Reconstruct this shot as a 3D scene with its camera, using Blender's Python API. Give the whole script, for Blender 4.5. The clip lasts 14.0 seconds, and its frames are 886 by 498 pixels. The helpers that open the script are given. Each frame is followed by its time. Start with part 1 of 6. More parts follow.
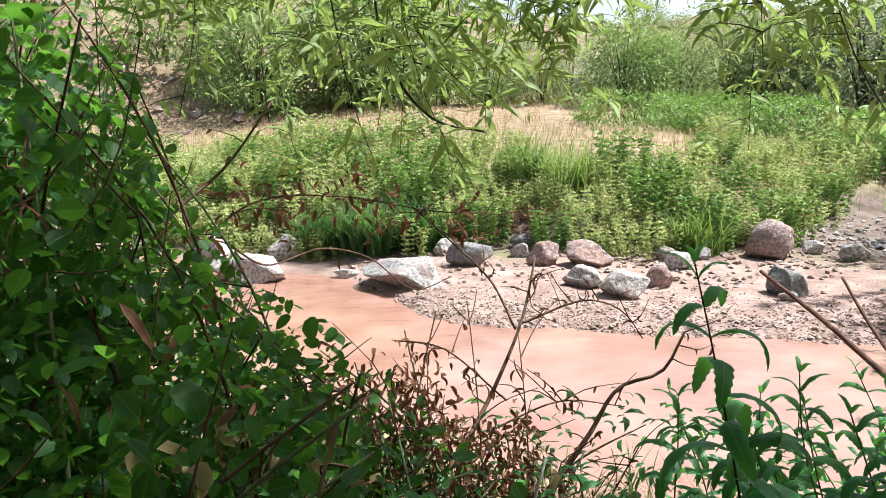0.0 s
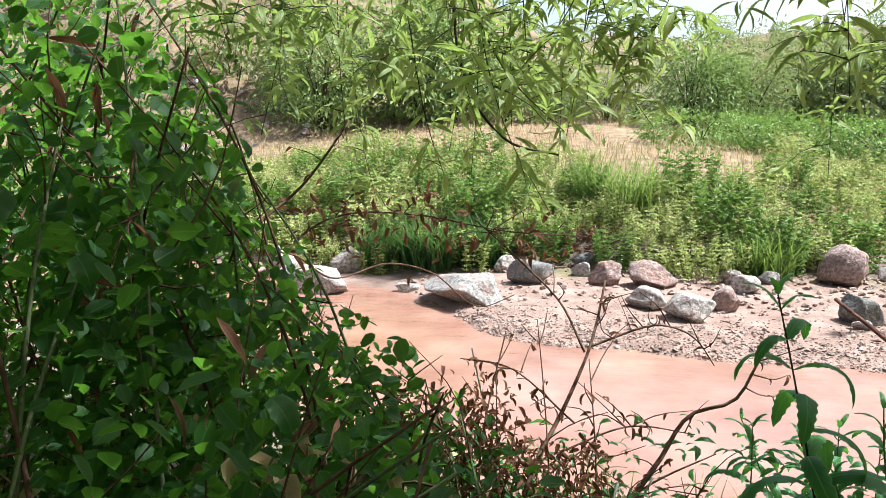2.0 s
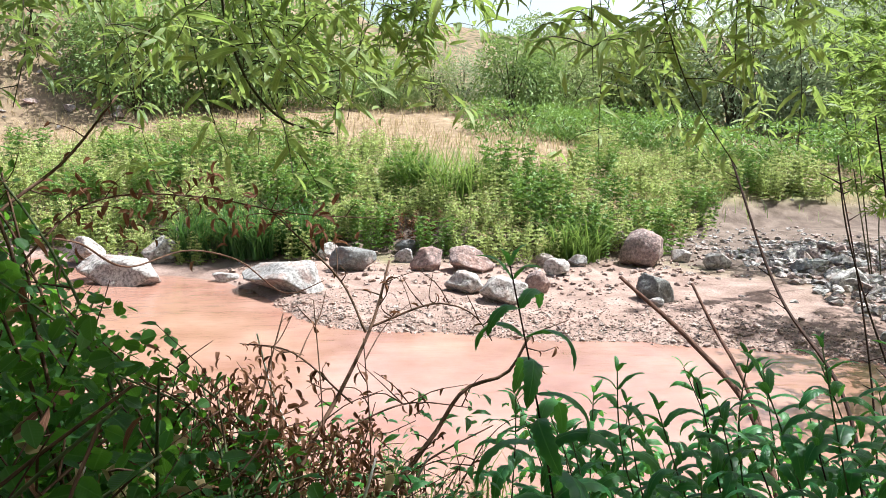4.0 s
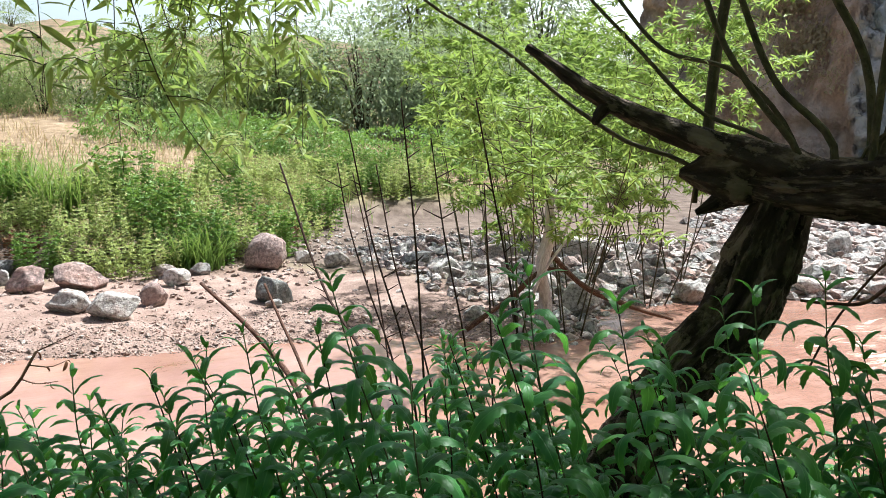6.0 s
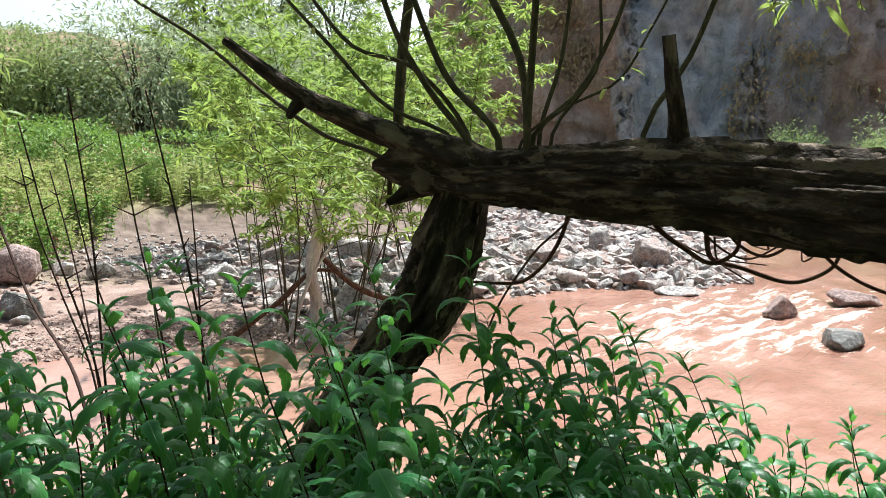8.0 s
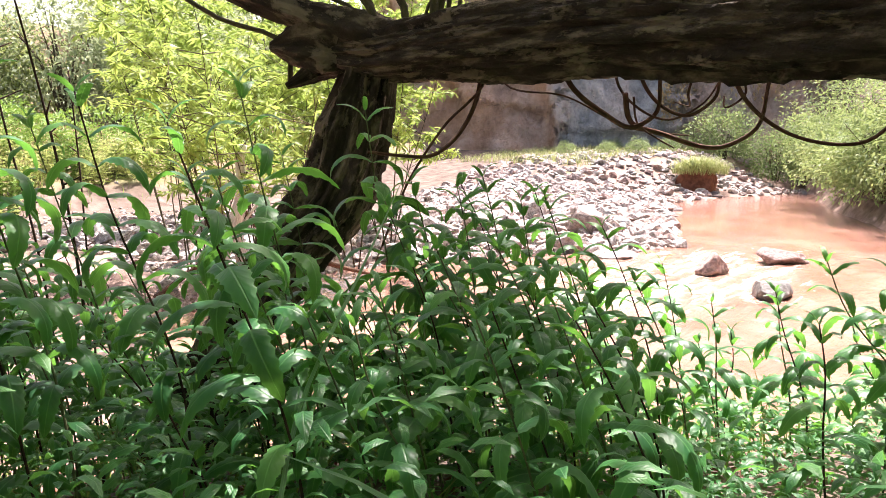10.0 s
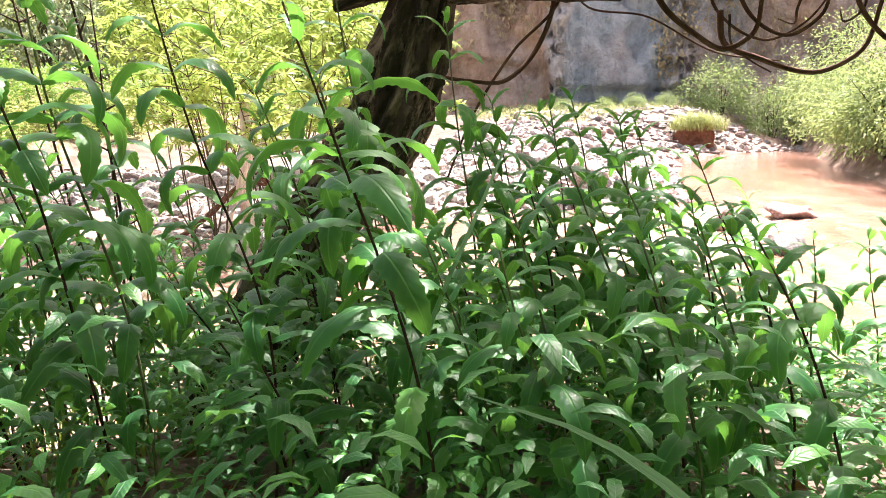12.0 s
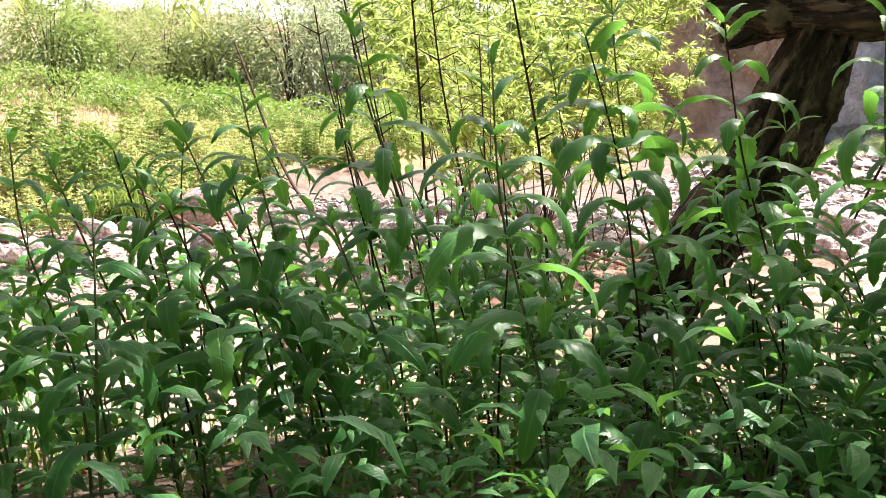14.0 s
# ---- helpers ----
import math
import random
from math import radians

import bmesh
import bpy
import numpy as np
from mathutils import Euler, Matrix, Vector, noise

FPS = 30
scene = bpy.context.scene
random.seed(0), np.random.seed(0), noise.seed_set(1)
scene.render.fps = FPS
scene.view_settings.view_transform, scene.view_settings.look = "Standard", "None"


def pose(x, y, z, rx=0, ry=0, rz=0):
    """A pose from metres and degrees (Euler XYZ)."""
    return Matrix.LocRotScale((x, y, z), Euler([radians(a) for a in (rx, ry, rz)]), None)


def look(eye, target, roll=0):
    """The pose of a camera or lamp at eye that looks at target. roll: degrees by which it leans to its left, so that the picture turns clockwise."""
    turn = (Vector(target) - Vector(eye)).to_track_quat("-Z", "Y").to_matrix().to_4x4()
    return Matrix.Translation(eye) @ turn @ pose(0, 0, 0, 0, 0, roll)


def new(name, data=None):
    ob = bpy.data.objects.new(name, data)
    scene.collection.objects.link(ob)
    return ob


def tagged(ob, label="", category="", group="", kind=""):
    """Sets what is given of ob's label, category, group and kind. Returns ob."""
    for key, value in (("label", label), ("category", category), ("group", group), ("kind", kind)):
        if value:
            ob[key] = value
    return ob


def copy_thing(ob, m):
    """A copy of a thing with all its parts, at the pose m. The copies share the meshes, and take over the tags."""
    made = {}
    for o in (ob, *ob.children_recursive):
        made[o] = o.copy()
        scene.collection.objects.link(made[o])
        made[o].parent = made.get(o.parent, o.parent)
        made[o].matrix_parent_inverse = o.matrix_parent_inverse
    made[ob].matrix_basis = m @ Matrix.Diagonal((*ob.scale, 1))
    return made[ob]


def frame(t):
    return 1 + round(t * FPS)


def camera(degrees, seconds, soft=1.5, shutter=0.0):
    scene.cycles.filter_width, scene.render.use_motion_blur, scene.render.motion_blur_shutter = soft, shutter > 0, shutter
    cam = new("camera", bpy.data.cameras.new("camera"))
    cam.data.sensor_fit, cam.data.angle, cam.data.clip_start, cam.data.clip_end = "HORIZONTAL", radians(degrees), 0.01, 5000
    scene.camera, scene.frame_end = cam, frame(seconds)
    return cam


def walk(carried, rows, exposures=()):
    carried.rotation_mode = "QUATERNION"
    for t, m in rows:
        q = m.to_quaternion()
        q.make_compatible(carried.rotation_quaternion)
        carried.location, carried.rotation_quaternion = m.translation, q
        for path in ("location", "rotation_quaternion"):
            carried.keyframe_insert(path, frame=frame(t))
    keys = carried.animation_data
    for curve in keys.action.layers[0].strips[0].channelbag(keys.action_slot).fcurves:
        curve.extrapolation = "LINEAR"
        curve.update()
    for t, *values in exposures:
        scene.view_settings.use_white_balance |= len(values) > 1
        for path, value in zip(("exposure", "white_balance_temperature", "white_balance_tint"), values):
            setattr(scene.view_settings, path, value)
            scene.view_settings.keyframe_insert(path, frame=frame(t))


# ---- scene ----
cam = camera(59.9, 14.0, 0.85)
PATH = [
    (0, (-0.293, 0.207, 1.969), (-0.417, 2.179, 1.656), -0.7),
    (0.5, (-0.31, 0.199, 1.985), (-0.465, 2.169, 1.677), -0.9),
    (1, (-0.326, 0.175, 1.988), (-0.542, 2.142, 1.702), -0.9),
    (1.5, (-0.347, 0.151, 2.006), (-0.61, 2.114, 1.73), -0.1),
    (2, (-0.33, 0.178, 1.988), (-0.605, 2.14, 1.714), 0.2),
    (4.3, (-0.129, 0.209, 1.953), (0.121, 2.171, 1.655), 1.2),
    (4.5, (-0.1, 0.276, 1.921), (0.219, 2.229, 1.628), 1.1),
    (5, (-0.004, 0.113, 1.947), (0.556, 2.012, 1.659), 1.0),
    (5.5, (0.084, -0.034, 1.995), (0.857, 1.789, 1.713), 0.9),
    (6, (0.219, -0.1, 1.998), (1.205, 1.619, 1.728), 0.9),
    (6.5, (0.307, -0.179, 1.992), (1.44, 1.448, 1.732), 1.0),
    (7, (0.383, -0.265, 1.985), (1.638, 1.271, 1.733), 1.3),
    (7.5, (0.436, -0.313, 1.979), (1.791, 1.136, 1.727), 1.2),
    (8, (0.499, -0.34, 1.964), (1.887, 1.079, 1.714), 0.8),
    (8.2, (0.524, -0.361, 1.929), (1.92, 1.052, 1.697), 1.0),
    (10.3, (0.707, -0.288, 1.599), (2.207, 1.001, 1.298), 0.3),
    (10.5, (0.723, -0.268, 1.594), (2.217, 1.015, 1.25), 0.4),
    (11, (0.746, -0.228, 1.533), (2.246, 1.032, 1.131), -0.0),
    (11.5, (0.721, -0.148, 1.527), (2.231, 1.099, 1.118), 0.1),
    (12, (0.663, -0.048, 1.526), (2.158, 1.226, 1.148), 0.3),
    (12.5, (0.594, 0.051, 1.53), (2.022, 1.399, 1.158), 0.8),
    (13, (0.503, 0.14, 1.526), (1.856, 1.574, 1.191), 0.8),
    (13.5, (0.371, 0.223, 1.522), (1.627, 1.748, 1.211), 1.9),
    (14, (0.177, 0.246, 1.506), (1.318, 1.862, 1.21), 1.6),
]
EXPOSURES = [(0.0, 1.12, 5820, 5), (4.5, 1.1, 5820, 4), (5.5, 1.04, 5820, 3), (8.0, 1.02, 5820, 3), (8.6, 1.25, 6050, 12), (10.3, 2.1, 6600, 22), (11.0, 2.36, 6650, 21), (12.0, 2.44, 6650, 19), (13.0, 2.38, 6650, 21), (14.0, 2.0, 6650, 19)]
walk(cam, [(t, look(e, g, r)) for t, e, g, r in PATH], EXPOSURES)

# ---- world, sun ----
SUN_AZ, SUN_EL = 72.0, 60.0          # degrees: clockwise from +y, above the horizon
world = bpy.data.worlds.new("world")
scene.world = world
world.use_nodes = True
sky = world.node_tree.nodes.new("ShaderNodeTexSky")
sky.sky_type, sky.sun_disc = "NISHITA", False
sky.sun_elevation, sky.sun_rotation = radians(SUN_EL), radians(SUN_AZ)
sky.dust_density, sky.air_density = 8.0, 1.0
bg = world.node_tree.nodes["Background"]
bg.inputs["Strength"].default_value = 0.09
world.node_tree.links.new(sky.outputs[0], bg.inputs["Color"])
way = world.node_tree.nodes.new("ShaderNodeTexCoord")
split = world.node_tree.nodes.new("ShaderNodeSeparateXYZ")
haze = world.node_tree.nodes.new("ShaderNodeMapRange")
for key, value in (("From Min", 0.02), ("From Max", 0.42), ("To Min", 0.27), ("To Max", 0.074)):
    haze.inputs[key].default_value = value
world.node_tree.links.new(way.outputs["Generated"], split.inputs[0])
world.node_tree.links.new(split.outputs[2], haze.inputs["Value"])
world.node_tree.links.new(haze.outputs[0], bg.inputs["Strength"])

sun = new("sun", bpy.data.lights.new("sun", "SUN"))
sun.data.energy, sun.data.angle, sun.data.color = 5.0, radians(0.5), (1.0, 0.955, 0.88)
SUN_DIR = Vector((math.sin(radians(SUN_AZ)) * math.cos(radians(SUN_EL)),
                  math.cos(radians(SUN_AZ)) * math.cos(radians(SUN_EL)), math.sin(radians(SUN_EL))))
sun.matrix_world = look(SUN_DIR * 60, (0, 0, 0))

# ---- materials ----


class Nodes:
    """A material and short ways to wire it."""

    def __init__(self, name, rough=0.8, spec=0.3):
        self.m = bpy.data.materials.new(name)
        self.m.use_nodes = True
        self.t = self.m.node_tree
        self.b = self.t.nodes["Principled BSDF"]
        self.b.inputs["Roughness"].default_value = rough
        self.b.inputs["Specular IOR Level"].default_value = spec

    def n(self, kind, **values):
        node = self.t.nodes.new(kind)
        for k, v in values.items():
            node.inputs[k].default_value = v
        return node

    def link(self, a, b):
        self.t.links.new(a, b)

    def math(self, op, a, b=None, c=None):
        node = self.t.nodes.new("ShaderNodeMath")
        node.operation = op
        for i, v in enumerate((a, b, c)):
            if v is None:
                continue
            if isinstance(v, (int, float)):
                node.inputs[i].default_value = v
            else:
                self.link(v, node.inputs[i])
        return node.outputs[0]

    def noise(self, scale, detail=4.0, vector=None, rough=0.55):
        node = self.n("ShaderNodeTexNoise", Scale=scale, Detail=detail, Roughness=rough)
        if vector is not None:
            self.link(vector, node.inputs["Vector"])
        return node.outputs["Fac"]

    def place(self):
        return self.t.nodes.new("ShaderNodeNewGeometry").outputs["Position"]

    def ramp(self, fac, stops):
        node = self.t.nodes.new("ShaderNodeValToRGB")
        el = node.color_ramp.elements
        while len(el) < len(stops):
            el.new(0.5)
        for e, (p, c) in zip(el, stops):
            e.position, e.color = p, (*c, 1)
        self.link(fac, node.inputs[0])
        return node.outputs[0]

    def mix(self, fac, a, b):
        node = self.t.nodes.new("ShaderNodeMix")
        node.data_type = "RGBA"
        for sock, v in ((node.inputs[0], fac), (node.inputs[6], a), (node.inputs[7], b)):
            if isinstance(v, (int, float)):
                sock.default_value = v
            elif isinstance(v, tuple):
                sock.default_value = (*v, 1)
            else:
                self.link(v, sock)
        return node.outputs[2]

    def attr(self, name):
        node = self.t.nodes.new("ShaderNodeAttribute")
        node.attribute_name = name
        return node.outputs["Fac"]

    def uv(self):
        node = self.t.nodes.new("ShaderNodeUVMap")
        node.uv_map = "uv"
        return node.outputs[0]

    def lucky(self):
        """A random number for each thing and each island."""
        a = self.t.nodes.new("ShaderNodeObjectInfo").outputs["Random"]
        b = self.t.nodes.new("ShaderNodeNewGeometry").outputs["Random Per Island"]
        return self.math("FRACT", self.math("ADD", a, b))

    def colour(self, c):
        if isinstance(c, tuple):
            self.b.inputs["Base Color"].default_value = (*c, 1)
        else:
            self.link(c, self.b.inputs["Base Color"])

    def bump(self, height, strength, distance):
        node = self.n("ShaderNodeBump", Strength=strength, Distance=distance)
        self.link(height, node.inputs["Height"])
        self.link(node.outputs[0], self.b.inputs["Normal"])


def leaf_material(name, low, mid, high, through_colour, share=0.35, rough=0.5, spec=0.28, patchy=1.3):
    k = Nodes(name, rough, spec)
    uv = k.t.nodes.new("ShaderNodeSeparateXYZ")
    k.link(k.uv(), uv.inputs[0])
    across = k.math("ABSOLUTE", uv.outputs[1])
    rib = k.math("SUBTRACT", 1.0, k.math("MINIMUM", k.math("MULTIPLY", across, 9.0), 1.0))
    vein = k.math("SINE", k.math("MULTIPLY", k.math("SUBTRACT", uv.outputs[0], k.math("MULTIPLY", across, 0.16)), 62.0))
    patch = k.math("MULTIPLY_ADD", k.noise(patchy, 2.0, k.place()), 2.4, -0.7)
    tone = k.ramp(k.math("MULTIPLY_ADD", k.lucky(), 0.55, k.math("MULTIPLY", patch, 0.45)), [(0.1, low), (0.5, mid), (0.9, high)])
    blotch = k.noise(55.0, 3.0, k.place())
    tone = k.mix(k.math("MULTIPLY", blotch, 0.45), tone, low)
    tone = k.mix(k.math("MULTIPLY", rib, 0.4), tone, tuple(min(1, c * 1.5 + 0.03) for c in high))
    rim = k.math("POWER", k.math("MINIMUM", across, 1.0), 5.0)
    tone = k.mix(k.math("MULTIPLY", rim, 0.35), tone, tuple(min(1, c * 1.4 + 0.02) for c in high))
    tone = k.mix(k.math("MULTIPLY", k.math("MAXIMUM", vein, 0.0), 0.05), tone, high)
    k.colour(tone)
    relief = k.math("ADD", k.math("MULTIPLY", vein, 0.14), k.math("ADD", k.math("MULTIPLY", rib, -1.0), blotch))
    k.bump(relief, 0.4, 0.002)
    tr = k.n("ShaderNodeBsdfTranslucent")
    k.link(k.mix(0.6, tone, through_colour), tr.inputs["Color"])
    mx = k.n("ShaderNodeMixShader", Fac=share)
    out = k.t.nodes["Material Output"]
    k.link(k.b.outputs[0], mx.inputs[1])
    k.link(tr.outputs[0], mx.inputs[2])
    k.link(mx.outputs[0], out.inputs["Surface"])
    return k.m


LEAF_MINT = leaf_material("mint_leaf", (0.009, 0.060, 0.021), (0.027, 0.150, 0.044), (0.105, 0.29, 0.066), (0.22, 0.54, 0.06), 0.36, 0.42, 0.32, 4.0)
LEAF_BRAMBLE = leaf_material("bramble_leaf", (0.006, 0.027, 0.007), (0.016, 0.062, 0.012), (0.062, 0.155, 0.027), (0.26, 0.58, 0.05), 0.40, 0.5, 0.18, 3.0)
LEAF_WILLOW = leaf_material("willow_leaf", (0.07, 0.125, 0.036), (0.20, 0.285, 0.08), (0.33, 0.40, 0.15), (0.48, 0.63, 0.13), 0.40)
LEAF_SAPLING = leaf_material("sapling_leaf", (0.06, 0.13, 0.018), (0.18, 0.30, 0.04), (0.35, 0.43, 0.10), (0.47, 0.60, 0.15), 0.42)
LEAF_HERB = leaf_material("herb_leaf", (0.20, 0.29, 0.08), (0.42, 0.49, 0.17), (0.60, 0.59, 0.30), (0.56, 0.64, 0.20), 0.36)
LEAF_MOUND = leaf_material("mound_leaf", (0.07, 0.16, 0.035), (0.15, 0.27, 0.06), (0.27, 0.37, 0.10), (0.42, 0.62, 0.10), 0.22)
LEAF_TREE = leaf_material("tree_leaf", (0.08, 0.145, 0.045), (0.19, 0.29, 0.085), (0.30, 0.38, 0.13), (0.36, 0.50, 0.12), 0.3)
LEAF_SCRUB = leaf_material("scrub_leaf", (0.09, 0.14, 0.05), (0.18, 0.24, 0.085), (0.32, 0.36, 0.15), (0.42, 0.52, 0.16), 0.34, 0.6)
LEAF_GREY = leaf_material("grey_leaf", (0.13, 0.18, 0.10), (0.23, 0.29, 0.165), (0.37, 0.42, 0.27), (0.46, 0.54, 0.27), 0.38, 0.6)
LEAF_DEAD = leaf_material("dead_leaf", (0.055, 0.024, 0.015), (0.125, 0.056, 0.033), (0.26, 0.14, 0.08), (0.30, 0.13, 0.06), 0.25, 0.75, 0.15)
LEAF_FEATHER = leaf_material("feather_leaf", (0.08, 0.14, 0.05), (0.17, 0.26, 0.09), (0.32, 0.38, 0.16), (0.40, 0.50, 0.18), 0.3, 0.6)
GRASS = leaf_material("grass_blade", (0.07, 0.14, 0.03), (0.12, 0.21, 0.05), (0.22, 0.30, 0.08), (0.36, 0.50, 0.09), 0.35)
GRASS_PALE = leaf_material("pale_grass_blade", (0.17, 0.21, 0.08), (0.28, 0.31, 0.13), (0.42, 0.41, 0.22), (0.42, 0.5, 0.15), 0.3)
GRASS_DARK = leaf_material("dark_grass_blade", (0.02, 0.055, 0.018), (0.04, 0.095, 0.03), (0.09, 0.16, 0.05), (0.2, 0.4, 0.07), 0.3)
REED = leaf_material("reed_leaf", (0.10, 0.22, 0.13), (0.17, 0.32, 0.19), (0.28, 0.44, 0.28), (0.30, 0.5, 0.2), 0.25)
STRAW = leaf_material("straw_blade", (0.30, 0.22, 0.12), (0.42, 0.33, 0.18), (0.55, 0.45, 0.27), (0.5, 0.4, 0.22), 0.2, 0.8, 0.1)


def bark_material(name, dark, mid, light, along=5.0, around=30.0, depth=0.012):
    """Furrowed bark; uv runs in metres along and round the limb."""
    k = Nodes(name, 0.9, 0.15)
    mp = k.n("ShaderNodeMapping")
    mp.inputs["Scale"].default_value = (along, around, 1)
    k.link(k.uv(), mp.inputs["Vector"])
    furrow = k.noise(1.0, 5.0, mp.outputs[0], 0.62)
    patch = k.noise(4.0, 3.0, k.place())
    tone = k.ramp(furrow, [(0.33, dark), (0.52, mid), (0.70, light)])
    tone = k.mix(k.math("MULTIPLY", patch, 0.5), tone, mid)
    mp2 = k.n("ShaderNodeMapping")
    mp2.inputs["Scale"].default_value = (along * 0.9, around * 0.55, 1)
    k.link(k.uv(), mp2.inputs["Vector"])
    plate = k.ramp(k.noise(0.8, 6.0, mp2.outputs[0], 0.7), [(0.54, (0, 0, 0)), (0.58, (1, 1, 1))])
    k.colour(k.mix(k.math("MULTIPLY", plate, 0.55), tone, light))
    furrow = k.math("ADD", furrow, k.math("MULTIPLY", plate, 0.35))
    k.bump(k.math("ADD", furrow, k.math("MULTIPLY", k.noise(160.0, 3.0, k.place()), 0.25)), 0.9, depth)
    return k.m


BARK = bark_material("willow_bark", (0.008, 0.006, 0.005), (0.048, 0.035, 0.028), (0.26, 0.20, 0.155), 7.0, 26.0, 0.03)
ROOT_BARK = bark_material("root_bark", (0.02, 0.012, 0.010), (0.085, 0.042, 0.03), (0.18, 0.10, 0.075), 14.0, 60.0, 0.003)
BARK_THIN = bark_material("shoot_bark", (0.03, 0.028, 0.018), (0.075, 0.065, 0.04), (0.13, 0.11, 0.07), 20.0, 60.0, 0.002)
STEM_DARK = bark_material("dark_stem", (0.018, 0.012, 0.012), (0.045, 0.026, 0.022), (0.09, 0.05, 0.04), 30.0, 90.0, 0.001)
STEM_GREEN = bark_material("green_stem", (0.05, 0.07, 0.035), (0.10, 0.12, 0.06), (0.18, 0.19, 0.10), 30.0, 90.0, 0.001)
TWIG = bark_material("dry_twig", (0.035, 0.018, 0.012), (0.095, 0.052, 0.036), (0.20, 0.13, 0.09), 24.0, 90.0, 0.002)
DRIFT = bark_material("bleached_wood", (0.26, 0.235, 0.215), (0.54, 0.51, 0.48), (0.72, 0.69, 0.66), 12.0, 60.0, 0.003)


def rock_material(name, tones):
    k = Nodes(name, 0.85, 0.25)
    p = k.place()
    tone = k.ramp(k.lucky(), tones)
    grain = k.noise(24.0, 6.0, p, 0.65)
    tone = k.mix(k.ramp(grain, [(0.40, (0.75, 0.75, 0.75)), (0.55, (0, 0, 0))]), tone, (0.10, 0.085, 0.08))
    tone = k.mix(k.ramp(grain, [(0.55, (0, 0, 0)), (0.72, (0.6, 0.6, 0.6))]), tone, (0.62, 0.57, 0.53))
    mud = k.ramp(k.noise(4.0, 4.0, p), [(0.5, (0, 0, 0)), (0.68, (1, 1, 1))])
    k.colour(k.mix(k.math("MULTIPLY", mud, 0.45), tone, (0.36, 0.205, 0.16)))
    k.bump(k.math("ADD", k.noise(14.0, 6.0, p), k.math("MULTIPLY", k.noise(70.0, 4.0, p), 0.35)), 0.9, 0.03)
    return k.m


ROCK = rock_material("river_stone", [(0.0, (0.22, 0.21, 0.205)), (0.25, (0.45, 0.43, 0.42)), (0.45, (0.34, 0.24, 0.215)), (0.7, (0.62, 0.60, 0.58)), (1.0, (0.46, 0.36, 0.33))])
GRAVEL = rock_material("fine_gravel", [(0.0, (0.22, 0.17, 0.15)), (0.3, (0.36, 0.25, 0.205)), (0.55, (0.42, 0.30, 0.25)), (0.8, (0.30, 0.225, 0.20)), (1.0, (0.50, 0.42, 0.375))])
ROCK_PALE = rock_material("pale_stone", [(0.0, (0.42, 0.39, 0.37)), (0.5, (0.50, 0.47, 0.45)), (1.0, (0.40, 0.36, 0.34))])
ROCK_PINK = rock_material("pink_stone", [(0.0, (0.34, 0.24, 0.225)), (0.5, (0.42, 0.32, 0.295)), (1.0, (0.30, 0.20, 0.185))])
ROCK_DARK = rock_material("slate_stone", [(0.0, (0.15, 0.15, 0.155)), (0.5, (0.20, 0.20, 0.20)), (1.0, (0.17, 0.175, 0.165))])


def ground_material():
    k = Nodes("soil", 0.95, 0.12)
    p = k.place()
    big, fine, grit = k.noise(0.35, 5.0, p), k.noise(3.2, 6.0, p), k.noise(38.0, 5.0, p)
    straw = k.ramp(fine, [(0.30, (0.15, 0.105, 0.065)), (0.5, (0.26, 0.185, 0.12)), (0.72, (0.38, 0.29, 0.20))])
    green = k.ramp(k.noise(9.0, 5.0, p), [(0.35, (0.06, 0.10, 0.03)), (0.55, (0.15, 0.18, 0.06)), (0.75, (0.30, 0.27, 0.12))])
    hill = k.ramp(k.noise(0.9, 7.0, p, 0.65), [(0.34, (0.07, 0.08, 0.035)), (0.46, (0.16, 0.125, 0.08)), (0.56, (0.26, 0.185, 0.125)), (0.68, (0.12, 0.125, 0.06))])
    mud = k.ramp(fine, [(0.3, (0.085, 0.062, 0.050)), (0.55, (0.165, 0.125, 0.105)), (0.75, (0.25, 0.195, 0.165))])
    sand = k.ramp(k.math("ADD", k.math("MULTIPLY", fine, 0.6), k.math("MULTIPLY", grit, 0.4)),
                  [(0.34, (0.17, 0.115, 0.095)), (0.5, (0.28, 0.195, 0.165)), (0.66, (0.39, 0.295, 0.26))])
    tone = k.mix(k.ramp(big, [(0.42, (0, 0, 0)), (0.6, (1, 1, 1))]), straw, green)
    tone = k.mix(k.attr("field"), tone, straw)
    tone = k.mix(k.attr("hill"), tone, hill)
    tone = k.mix(k.attr("mud"), tone, mud)
    tone = k.mix(k.attr("sand"), tone, sand)
    k.colour(tone)
    k.bump(k.math("ADD", fine, k.math("MULTIPLY", grit, 0.5)), 0.7, 0.04)
    return k.m


SOIL = ground_material()


